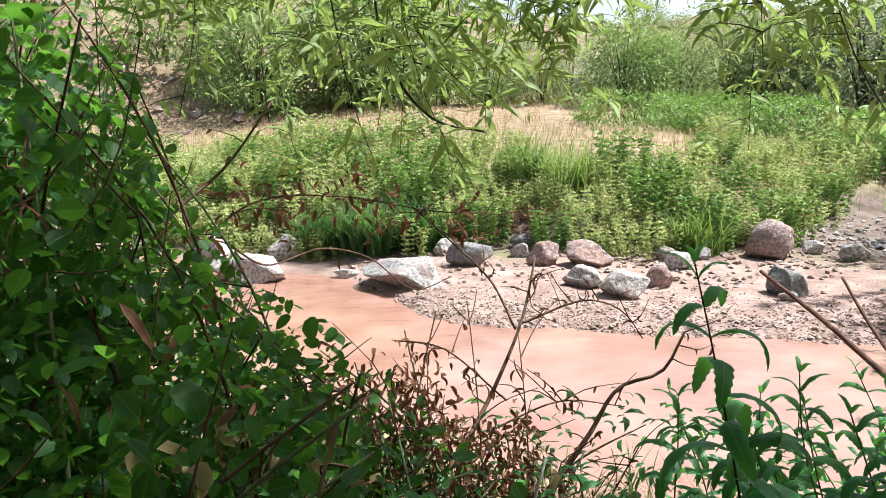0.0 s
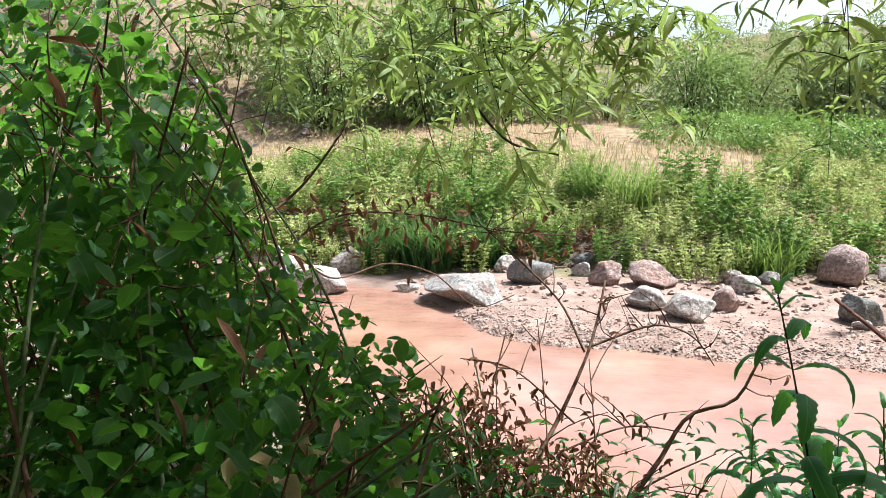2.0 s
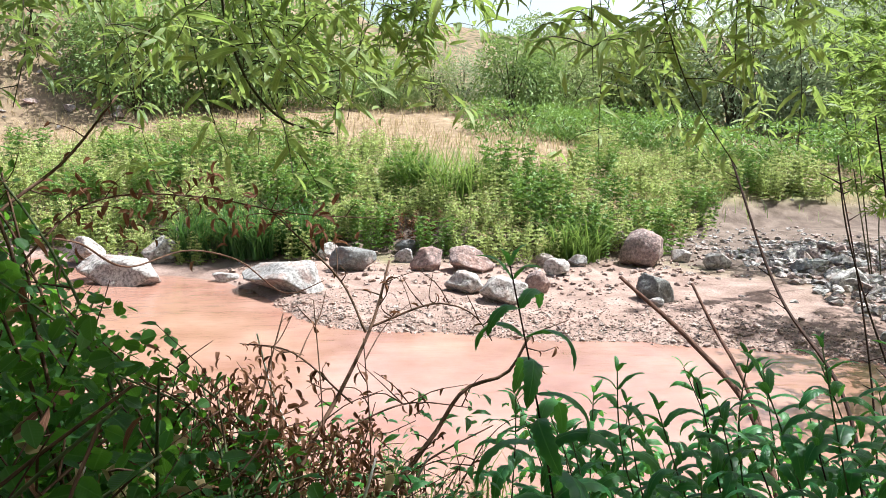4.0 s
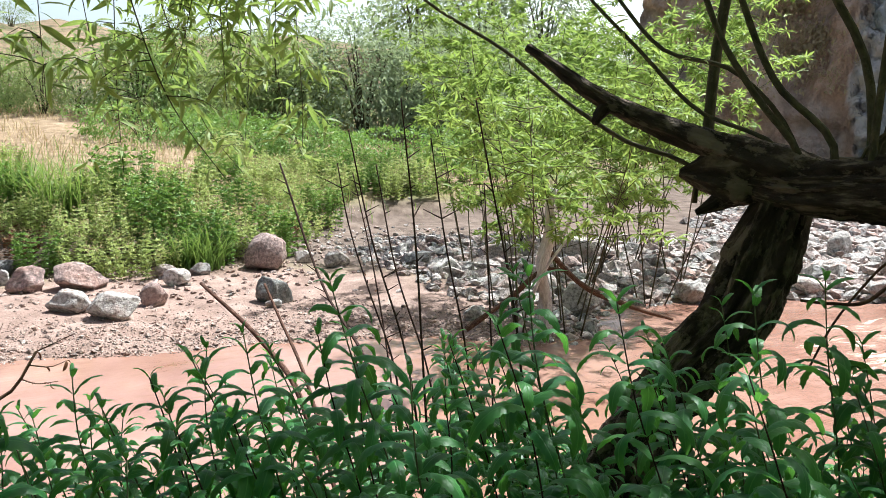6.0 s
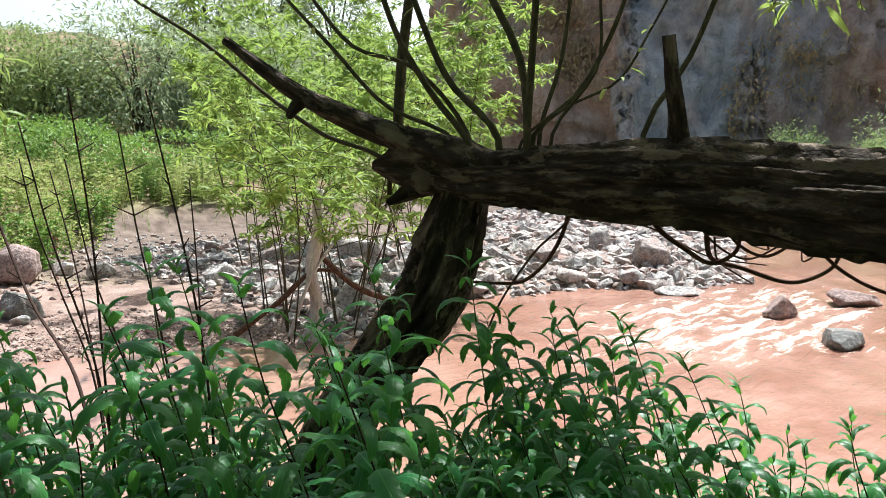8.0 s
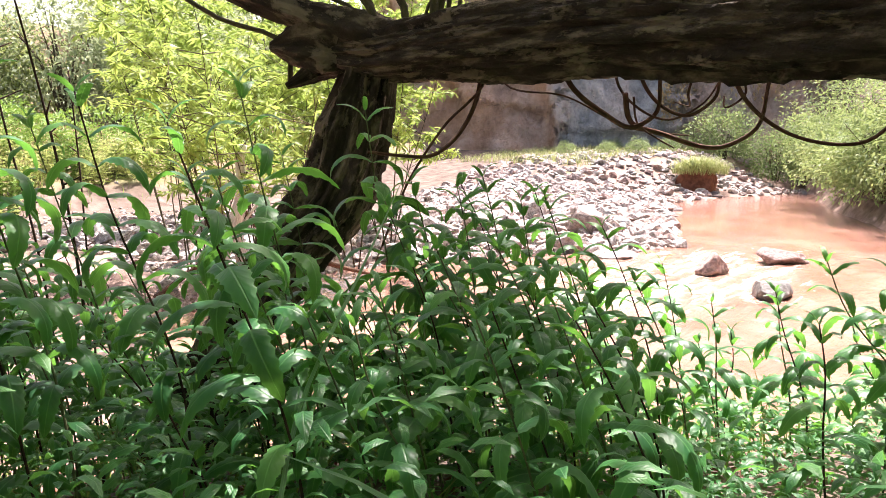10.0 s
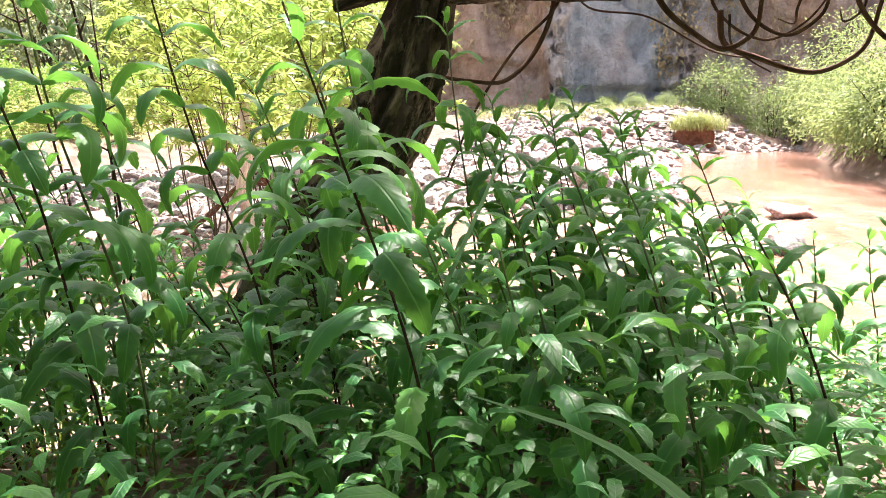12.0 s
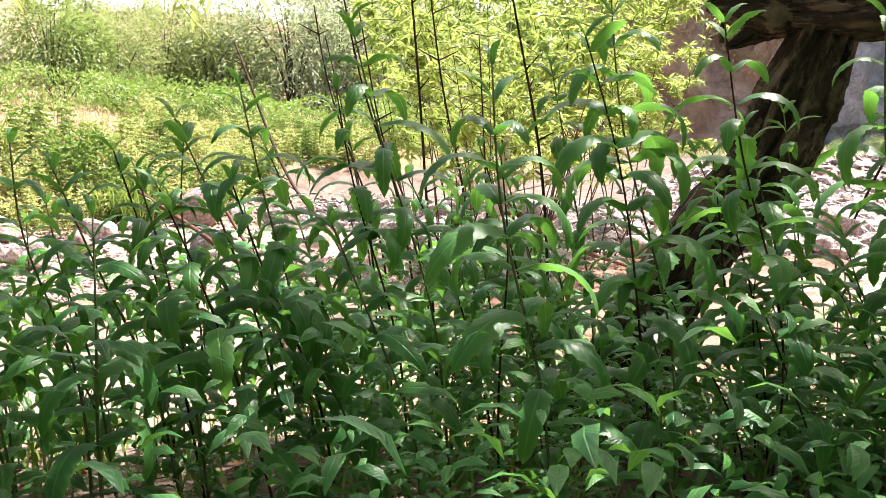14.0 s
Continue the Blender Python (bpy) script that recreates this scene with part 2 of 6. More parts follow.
def water_material():
    k = Nodes("muddy_water", 0.12, 0.5)
    p = k.place()
    swirl = k.noise(1.1, 5.0, p)
    tone = k.ramp(swirl, [(0.3, (0.255, 0.125, 0.09)), (0.52, (0.325, 0.178, 0.136)), (0.72, (0.39, 0.235, 0.185))])
    mp = k.n("ShaderNodeMapping")
    mp.inputs["Scale"].default_value = (0.8, 3.0, 1)
    mp.inputs["Rotation"].default_value = (0, 0, radians(28))
    k.link(p, mp.inputs["Vector"])
    streak = k.noise(1.6, 7.0, mp.outputs[0], 0.68)
    foam = k.math("MULTIPLY", k.attr("foam"), 1.0)
    mask = k.ramp(k.math("ADD", streak, k.math("MULTIPLY", k.math("SUBTRACT", foam, 1.0), 0.5)), [(0.47, (0, 0, 0)), (0.62, (1, 1, 1))])
    k.colour(k.mix(mask, tone, (0.70, 0.55, 0.46)))
    k.link(k.math("ADD", 0.07, k.math("MULTIPLY", mask, 0.6)), k.b.inputs["Roughness"])
    mp2 = k.n("ShaderNodeMapping")
    mp2.inputs["Scale"].default_value = (3.0, 9.0, 1)
    k.link(p, mp2.inputs["Vector"])
    rip = k.math("ADD", k.noise(1.0, 3.0, mp2.outputs[0]), k.math("MULTIPLY", k.noise(14.0, 2.0, p), 0.25))
    k.bump(k.math("ADD", rip, k.math("MULTIPLY", streak, 0.8)), 0.5, 0.05)
    swell = [n for n in k.t.nodes if n.bl_idname == "ShaderNodeBump"][0]
    k.link(k.math("MULTIPLY_ADD", foam, 0.5, 0.12), swell.inputs["Strength"])
    return k.m


WATER = water_material()


def cliff_material():
    k = Nodes("cliff_rock", 0.95, 0.15)
    p = k.place()
    fall = k.n("ShaderNodeMapping")
    fall.inputs["Scale"].default_value = (1.0, 1.0, 0.16)
    k.link(p, fall.inputs["Vector"])
    streak = k.noise(1.3, 5.0, fall.outputs[0], 0.6)
    slab = k.noise(0.22, 4.0, p)
    grain = k.math("ADD", k.math("MULTIPLY", k.noise(1.6, 7.0, p, 0.65), 0.5), k.math("MULTIPLY", streak, 0.5))
    grey = k.ramp(grain, [(0.30, (0.16, 0.175, 0.175)), (0.5, (0.41, 0.435, 0.43)), (0.70, (0.64, 0.64, 0.61))])
    rust = k.ramp(grain, [(0.30, (0.22, 0.13, 0.085)), (0.5, (0.50, 0.33, 0.225)), (0.68, (0.66, 0.50, 0.39))])
    tone = k.mix(k.attr("rust"), grey, rust)
    tone = k.mix(k.math("MULTIPLY", k.ramp(slab, [(0.5, (0, 0, 0)), (0.7, (1, 1, 1))]), 0.4), tone, rust)
    tone = k.mix(k.attr("lime"), tone, k.ramp(grain, [(0.3, (0.50, 0.44, 0.38)), (0.7, (0.72, 0.66, 0.60))]))
    k.colour(tone)
    bent = k.t.nodes.new("ShaderNodeVectorMath")
    bent.operation = "MULTIPLY_ADD"
    wobble = k.n("ShaderNodeTexNoise", Scale=0.5, Detail=5.0)
    k.link(p, wobble.inputs["Vector"])
    k.link(wobble.outputs["Color"], bent.inputs[0])
    bent.inputs[1].default_value = (6.0, 6.0, 6.0)
    k.link(p, bent.inputs[2])
    cell = k.n("ShaderNodeTexVoronoi", Scale=0.24)
    cell.feature = "DISTANCE_TO_EDGE"
    k.link(bent.outputs[0], cell.inputs["Vector"])
    crack = k.ramp(cell.outputs["Distance"], [(0.0, (1, 1, 1)), (0.05, (0, 0, 0))])
    k.colour(k.mix(k.math("MULTIPLY", crack, 0.10), tone, (0.06, 0.055, 0.05)))
    relief = k.math("SUBTRACT", k.math("ADD", grain, k.math("MULTIPLY", k.noise(7.0, 5.0, p), 0.4)), k.math("MULTIPLY", crack, 0.12))
    k.bump(relief, 1.0, 0.6)
    return k.m


CLIFF = cliff_material()

# ---- mesh helpers ----
rng = np.random.default_rng(7)


def np_mesh(name, verts, faces, material, uv=None, smooth=True, attrs=None):
    me = bpy.data.meshes.new(name)
    me.from_pydata(np.asarray(verts, float).tolist(), [], [tuple(int(i) for i in f) for f in faces])
    if uv is not None:
        layer = me.uv_layers.new(name="uv")
        idx = np.zeros(len(me.loops), np.int32)
        me.loops.foreach_get("vertex_index", idx)
        layer.data.foreach_set("uv", np.asarray(uv, np.float32)[idx].ravel())
    for key, values in (attrs or {}).items():
        a = me.attributes.new(key, "FLOAT", "POINT")
        a.data.foreach_set("value", np.asarray(values, np.float32))
    me.polygons.foreach_set("use_smooth", np.full(len(me.polygons), smooth))
    me.materials.append(material)
    me.update()
    return me


def root(name, at, label, category, group="", kind=""):
    ob = new(name)
    ob.location = at
    ob.empty_display_size = 0.1
    return tagged(ob, label, category, group, kind)


def part(name, me, parent, label="", m=None):
    """A mesh as a part; m is its pose within the parent."""
    ob = new(name, me)
    ob.parent = parent
    if m is not None:
        ob.matrix_basis = m
    return tagged(ob, label)


def lattice(x, y, seed):
    h = np.sin(x * 127.1 + y * 311.7 + seed * 74.7) * 43758.5453
    return h - np.floor(h)


def vnoise(x, y, seed=0.0):
    """Smooth value noise, 0 to 1, for arrays."""
    x, y = np.asarray(x, float), np.asarray(y, float)
    xi, yi = np.floor(x), np.floor(y)
    u, v = x - xi, y - yi
    u, v = u * u * (3 - 2 * u), v * v * (3 - 2 * v)
    a, b = lattice(xi, yi, seed), lattice(xi + 1, yi, seed)
    c, d = lattice(xi, yi + 1, seed), lattice(xi + 1, yi + 1, seed)
    return (a * (1 - u) + b * u) * (1 - v) + (c * (1 - u) + d * u) * v


def fbm(x, y, octaves=4, seed=0.0):
    total, amp = 0, 0.5
    for i in range(octaves):
        total = total + amp * vnoise(x * 2 ** i, y * 2 ** i, seed + i * 3.1)
        amp *= 0.5
    return total


def smooth(x, a, b):
    t = np.clip((np.asarray(x, float) - a) / (b - a), 0, 1)
    return t * t * (3 - 2 * t)


def curve(points, count):
    """Points on a smooth curve through the given ones, evenly spaced."""
    p = np.asarray(points, float)
    d = np.maximum(np.linalg.norm(np.diff(p, axis=0), axis=1), 1e-6)
    if len(p) == 2:
        return p[0] + np.linspace(0, 1, count)[:, None] * (p[1] - p[0])
    slope = np.diff(p, axis=0) / d[:, None]
    m = np.vstack([slope[:1], (slope[:-1] * d[1:, None] + slope[1:] * d[:-1, None]) / (d[1:] + d[:-1])[:, None], slope[-1:]])
    along = np.concatenate([[0], np.cumsum(d)])
    out = []
    for s in np.linspace(0, along[-1], count):
        i = min(int(np.searchsorted(along, s, "right")) - 1, len(d) - 1)
        t = (s - along[i]) / d[i]
        out.append((2 * t ** 3 - 3 * t ** 2 + 1) * p[i] + (t ** 3 - 2 * t ** 2 + t) * d[i] * m[i]
                   + (3 * t ** 2 - 2 * t ** 3) * p[i + 1] + (t ** 3 - t ** 2) * d[i] * m[i + 1])
    return np.array(out)


def tube(points, radii, sides=6, rough=0.0, seed=0.0, cap=True):
    """Verts, faces and uv of a tapered limb."""
    p = np.asarray(points, float)
    n = len(p)
    r = np.interp(np.linspace(0, 1, n), np.linspace(0, 1, len(radii)), radii)
    tan = np.gradient(p, axis=0)
    tan /= np.linalg.norm(tan, axis=1)[:, None] + 1e-9
    ref = np.array([0.31, 0.17, 0.93]) if abs(tan[0] @ np.array([0.31, 0.17, 0.93])) < 0.9 else np.array([0.95, 0.2, 0.1])
    side = np.cross(tan[0], ref)
    side /= np.linalg.norm(side)
    along = np.concatenate([[0], np.cumsum(np.linalg.norm(np.diff(p, axis=0), axis=1))])
    verts, uv = [], []
    ang = np.linspace(0, 2 * math.pi, sides + 1)
    for i in range(n):
        side = side - tan[i] * (side @ tan[i])
        side /= np.linalg.norm(side)
        up = np.cross(tan[i], side)
        rr = np.full(sides + 1, r[i])
        if rough:
            c, s = np.cos(ang), np.sin(ang)
            rr = r[i] * (1 + rough * (fbm(c * 2.2 + 9 + seed, s * 2.2 + along[i] * 2.5 + seed, 3) - 0.45) * 2
                         + rough * 0.5 * (vnoise(c * 6 + 20, s * 6 + along[i] * 1.2 + seed) - 0.5)
                         - rough * 0.45 * np.maximum(0, 0.16 - np.abs(vnoise(c * 5 + 30 + 0.6 * np.sin(along[i] * 5), s * 5 + along[i] * 1.6 + seed, 2.0) - 0.5)) / 0.16)
        if sides >= 40:
            step = vnoise(c * 2.6 + 50 + along[i] * 2.5, s * 2.6 + along[i] * 5.0 + seed, 5.0) * 5 + 1.3 * fbm(c * 7 + 3 + along[i] * 4, s * 7 + along[i] * 9 + seed, 3)
            rr = rr * (1 + 0.085 * (step - np.floor(step)) ** 1.6)
        verts.append(p[i] + rr[:, None] * (np.cos(ang)[:, None] * side + np.sin(ang)[:, None] * up))
        uv.append(np.stack([np.full(sides + 1, along[i] + seed), ang / (2 * math.pi) * 2 * math.pi * r.mean()], 1))
    verts, uv = np.vstack(verts), np.vstack(uv)
    faces = []
    w = sides + 1
    for i in range(n - 1):
        for j in range(sides):
            faces.append((i * w + j, i * w + j + 1, (i + 1) * w + j + 1, (i + 1) * w + j))
    if cap:
        faces.append(tuple(range(w - 2, -1, -1)))
        faces.append(tuple((n - 1) * w + j for j in range(sides)))
    return verts, faces, uv


def joined(pieces):
    """One set of verts, faces, uv from several."""
    verts, faces, uv, base = [], [], [], 0
    for v, f, t in pieces:
        verts.append(v)
        uv.append(t)
        faces.extend(tuple(i + base for i in g) for g in f)
        base += len(v)
    return np.vstack(verts), faces, np.vstack(uv)


def leaf_shape(width=0.24, bend=60.0, start=20.0, fold=0.25, teeth=0.0, rows=7, belly=0.42, wave=0.0, full=0.0):
    """A leaf one long, from the origin along +x, arching down; two faces a row."""
    s = np.linspace(0, 1, rows + 1)
    ang = np.radians(start - bend * s ** 1.2)
    x = np.concatenate([[0], np.cumsum(np.cos((ang[1:] + ang[:-1]) / 2))]) / rows
    z = np.concatenate([[0], np.cumsum(np.sin((ang[1:] + ang[:-1]) / 2))]) / rows
    e = belly / (1 - belly)
    prof = (s ** e) * (1 - s)
    prof = prof / prof.max()
    prof = prof ** (1 - 0.55 * full)
    w = width / 2 * prof / prof.max()
    w = np.where(w > 0, np.maximum(w, 0), 0) ** 0.85 * (width / 2) ** 0.15
    w[0], w[-1] = width * 0.03, width * 0.01
    if teeth:
        w[1:-1] *= 1 + teeth * np.where(np.arange(1, rows) % 2, 1, -1)
    lift = w * fold
    ripple = wave * np.sin(s * 17.0) * w
    verts, uv = [], []
    for i in range(rows + 1):
        nx, nz = -math.sin(ang[i]), math.cos(ang[i])
        for k in (-1, 0, 1):
            up = (lift[i] + ripple[i] * k) * abs(k)
            verts.append((x[i] + nx * up, k * w[i], z[i] + nz * up))
            uv.append((s[i], k))
    faces = []
    for i in range(rows):
        a = i * 3
        faces += [(a, a + 3, a + 4, a + 1), (a + 1, a + 4, a + 5, a + 2)]
    return np.array(verts), faces, np.array(uv)


def turned(d, up):
    """Frames whose x runs along d and whose z lies near up."""
    d = d / (np.linalg.norm(d, axis=1)[:, None] + 1e-9)
    y = np.cross(up, d)
    y /= np.linalg.norm(y, axis=1)[:, None] + 1e-9
    z = np.cross(d, y)
    return np.stack([d, y, z], 2)


def scatter(shape, at, frames_, size):
    """Many copies of one shape as one set of verts, faces, uv."""
    v, f, t = shape
    at, size = np.asarray(at, float), np.asarray(size, float)
    w = np.einsum("nij,kj->nki", frames_, v) * size[:, None, None] + at[:, None, :]
    n, k = len(at), len(v)
    faces = []
    for i in range(n):
        b = i * k
        faces.extend(tuple(b + q for q in g) for g in f)
    return w.reshape(-1, 3), faces, np.tile(t, (n, 1))


def matrix_of(at, frame_, size):
    m = Matrix([list(r) for r in frame_]).to_4x4()
    return Matrix.Translation(at) @ m @ Matrix.Scale(size, 4)


LOW_LEAF = (np.array([(0, 0, 0), (0.45, -0.21, 0.09), (1.0, 0, -0.12), (0.45, 0.21, 0.09)]),
            [(0, 1, 2), (0, 2, 3)], np.array([(0, 0), (0.45, -1), (1, 0), (0.45, 1)]))
LOW_ROUND = (np.array([(0, 0, 0), (0.12, -0.24, 0.05), (0.42, -0.37, 0.07), (0.75, -0.26, 0.03), (1.0, 0, -0.10), (0.75, 0.26, 0.03), (0.42, 0.37, 0.07), (0.12, 0.24, 0.05)]),
             [(0, 1, 2, 3, 4), (0, 4, 5, 6, 7)], np.array([(0, 0), (0.12, -0.7), (0.42, -1), (0.75, -0.8), (1, 0), (0.75, 0.8), (0.42, 1), (0.12, 0.7)]))
LOW_SLIM = (np.array([(0, 0, 0), (0.4, -0.085, 0.04), (1.0, 0, -0.16), (0.4, 0.085, 0.04)]),
            [(0, 1, 2), (0, 2, 3)], np.array([(0, 0), (0.4, -1), (1, 0), (0.4, 1)]))

# ---- plan of the valley ----
NEAR_X = [-60, -12, -6, -3, -1, 0.3, 1.5, 2.6, 3.4, 5, 8, 12, 15.9, 18.4, 21, 24, 27, 29, 60]
NEAR_Y = [30, 11, 7.4, 5.4, 4.1, 3.6, 3.0, 2.2, 1.2, 0.55, 0.35, 1.0, 2.4, 3.5, 4.9, 6.0, 7.0, 8.0, 30]
FAR_X = [-60, -12, -4.5, -3.5, -2.4, -1.9, -1.5, -1.15, -0.7, 0.1, 1.2, 2.25, 3.35, 4.0, 4.7, 5.5, 6.2, 6.9, 8.75, 9.4, 10.3, 11, 12.2, 13.5, 15, 17, 21, 24, 27, 29, 60]
FAR_Y = [34, 16, 11.2, 10.7, 10.3, 9.7, 9.1, 8.3, 7.9, 7.56, 7.36, 7.24, 7.1, 6.8, 6.0, 5.9, 6.7, 7.2, 6.5, 6.4, 5.8, 5.0, 4.95, 5.5, 6.3, 7.3, 8.95, 8.7, 7.6, 7.4, 20]
FOOT_X = [-60, -12, -4, -2.4, -1, 0, 1.65, 3, 4.3, 5, 6, 8, 10, 14, 20, 30, 60]
FOOT_Y = [36, 17, 12, 11.25, 11.5, 11.7, 11, 11.3, 11.9, 13.6, 15.0, 15.6, 15.6, 16.0, 18, 24, 40]


def height(x, y):
    """The ground's height; the river's surface is at 0."""
    x, y = np.asarray(x, float), np.asarray(y, float)
    wob = (fbm(x * 1.3, y * 1.3, 3, 5.0) - 0.45) * 0.5
    near = np.interp(x, NEAR_X, NEAR_Y) - y + wob * 0.5
    far = y - np.interp(x, FAR_X, FAR_Y) + wob * 0.8
    foot = y - np.interp(x, FOOT_X, FOOT_Y) + wob
    bank = np.interp(near, [-1.2, -0.4, 0, 0.35, 0.9, 1.6, 4, 14, 80], [-0.5, -0.2, 0.0, 0.33, 0.6, 0.75, 0.85, 1.8, 6])
    bank = bank + np.clip(x - 13, 0, 30) * np.clip(near, 0, 12) * 0.05
    bar = np.interp(far, [-1.2, -0.4, 0, 0.5, 2, 4, 60], [-0.5, -0.16, 0.0, 0.06, 0.12, 0.2, 0.3])
    bar = bar + np.interp(foot, [0, 0.5, 1.2, 2.5, 6, 10, 16, 24, 40, 60, 100, 200, 4000], [0, 0.3, 0.55, 0.82, 1.25, 1.72, 2.45, 3.2, 4.3, 5.3, 6, 6, 6])
    az = np.degrees(np.arctan2(x, np.maximum(y, 0.1)))
    dist = np.hypot(x, y)
    ridge = 6.6 + 9.0 * smooth(-az, -2, 14) + 2.0 * (fbm(az * 0.12 + 40, az * 0 + 3, 4) - 0.45)
    rise = smooth(dist, 34, 92) * ridge + smooth(-az, 2, 14) * smooth(dist, 26, 60) * 7 + smooth(-az, 13, 22) * smooth(dist, 25, 38) * (3.0 + 3.0 * fbm(x * 0.3, y * 0.3, 4, 6.0))
    rise = rise + smooth(dist, 30, 60) * (fbm(x * 0.07, y * 0.07, 4, 2.0) - 0.45) * 5
    bar = bar + np.where(y > 0, rise, 0) + smooth(x, 15, 27) * smooth(far, 0.3, 4) * 1.1
    h = np.where(near > far, bank, bar)
    inside = (near < 0) & (far < 0)
    h = np.where(inside, np.maximum(bank, bar), h)
    h = h + (fbm(x * 2.1, y * 2.1, 4, 9.0) - 0.47) * np.where(inside, 0.05, 0.10)
    return h


def ground_at(x, y):
    return float(height(np.array([x]), np.array([y]))[0])


def axis(lo, hi, centre, fine, count):
    k = np.linspace(-1, 1, count)
    c = np.sinh(k * 6.2) / math.sinh(6.2)
    v = np.where(c < 0, c * (centre - lo), c * (hi - centre)) + centre
    return v


def build_ground():
    xs = np.unique(np.concatenate([np.arange(-6, 14, 0.14), np.arange(14, 36, 0.4), np.arange(-40, -6, 0.6), np.arange(36, 110, 2.2),
                                   np.arange(-120, -40, 2.5), np.geomspace(110, 1800, 18), -np.geomspace(120, 1800, 18)]))
    ys = np.unique(np.concatenate([np.arange(-3, 14.5, 0.14), np.arange(14.5, 40, 0.45), np.arange(40, 110, 1.6), np.arange(-30, -3, 0.8),
                                   np.geomspace(110, 1800, 18), -np.geomspace(30, 1800, 18)]))
    gx, gy = np.meshgrid(xs, ys)
    x, y = gx.ravel(), gy.ravel()
    z = height(x, y)
    nx, ny = len(xs), len(ys)
    i = np.arange(nx * ny).reshape(ny, nx)
    faces = np.stack([i[:-1, :-1].ravel(), i[:-1, 1:].ravel(), i[1:, 1:].ravel(), i[1:, :-1].ravel()], 1)
    far = y - np.interp(x, FAR_X, FAR_Y)
    near = np.interp(x, NEAR_X, NEAR_Y) - y
    foot = y - np.interp(x, FOOT_X, FOOT_Y)
    dist = np.hypot(x, y)
    sand = smooth(foot, 0.4, -0.3) * smooth(near, 0.25, 0.0) * smooth(far + (fbm(x * 0.9, y * 0.9, 3, 4.0) - 0.45) * 2, 4.6, 3.0)
    field = smooth(foot, 4.0, 8.0) * smooth(near, 0.5, 0.0)
    hill = np.maximum(smooth(dist, 32, 46), smooth(np.degrees(np.arctan2(-x, np.maximum(y, 0.1))), 12, 18) * smooth(dist, 25, 29)) * (y > 0)
    bare = smooth(np.hypot((x - 6.6) / 3.0, (y - 12.3) / 3.6) + (fbm(x * 0.8, y * 0.8, 3, 7.0) - 0.45) * 0.6, 1.0, 0.7)
    sand = sand * (1 - bare)
    mud = np.maximum(np.maximum(smooth(far, 3.0, 4.6) * smooth(foot, 1.0, 0.0), np.maximum(smooth(near, -0.2, 0.3), bare)), smooth(foot, -0.35, -0.1) * smooth(foot, 1.2, 0.5))
    me = np_mesh("ground", np.stack([x, y, z], 1), faces, SOIL, attrs={"sand": sand, "field": field, "hill": hill, "mud": mud})
    return tagged(new("ground", me), "riverside ground of sand, earth, dry straw and hillside", "ground", kind="structure")


GROUND = build_ground()


def build_water():
    xs = np.unique(np.concatenate([np.arange(-6, 14, 0.09), np.arange(14, 40, 0.3), np.arange(-60, -6, 1.0)]))
    ys = np.unique(np.concatenate([np.arange(-1, 11, 0.09), np.arange(11, 34, 0.6)]))
    gx, gy = np.meshgrid(xs, ys)
    x, y = gx.ravel(), gy.ravel()
    rapid = smooth(np.hypot((x - 9.6) / 5.6, (y - 3.7) / 2.8), 1.25, 0.25)
    run = smooth(x, 4.0, 6.5) * smooth(x, 14.5, 12.0) * 0.6
    foam = np.maximum(rapid, run * smooth(y, 6.5, 4.5))
    u, v = x * 0.88 + y * 0.47, -x * 0.47 + y * 0.88
    wave = (fbm(u * 1.1, v * 3.2, 4, 1.0) - 0.47)
    z = wave * (0.012 + 0.16 * foam) + (fbm(x * 5, y * 5, 2, 4.0) - 0.37) * (0.004 + 0.03 * foam)
    nx, ny = len(xs), len(ys)
    i = np.arange(nx * ny).reshape(ny, nx)
    faces = np.stack([i[:-1, :-1].ravel(), i[:-1, 1:].ravel(), i[1:, 1:].ravel(), i[1:, :-1].ravel()], 1)
    me = np_mesh("water", np.stack([x, y, z], 1), faces, WATER, attrs={"foam": foam})
    return tagged(new("water", me), "muddy red-brown river water with pale rapids", "river", kind="structure")


build_water()


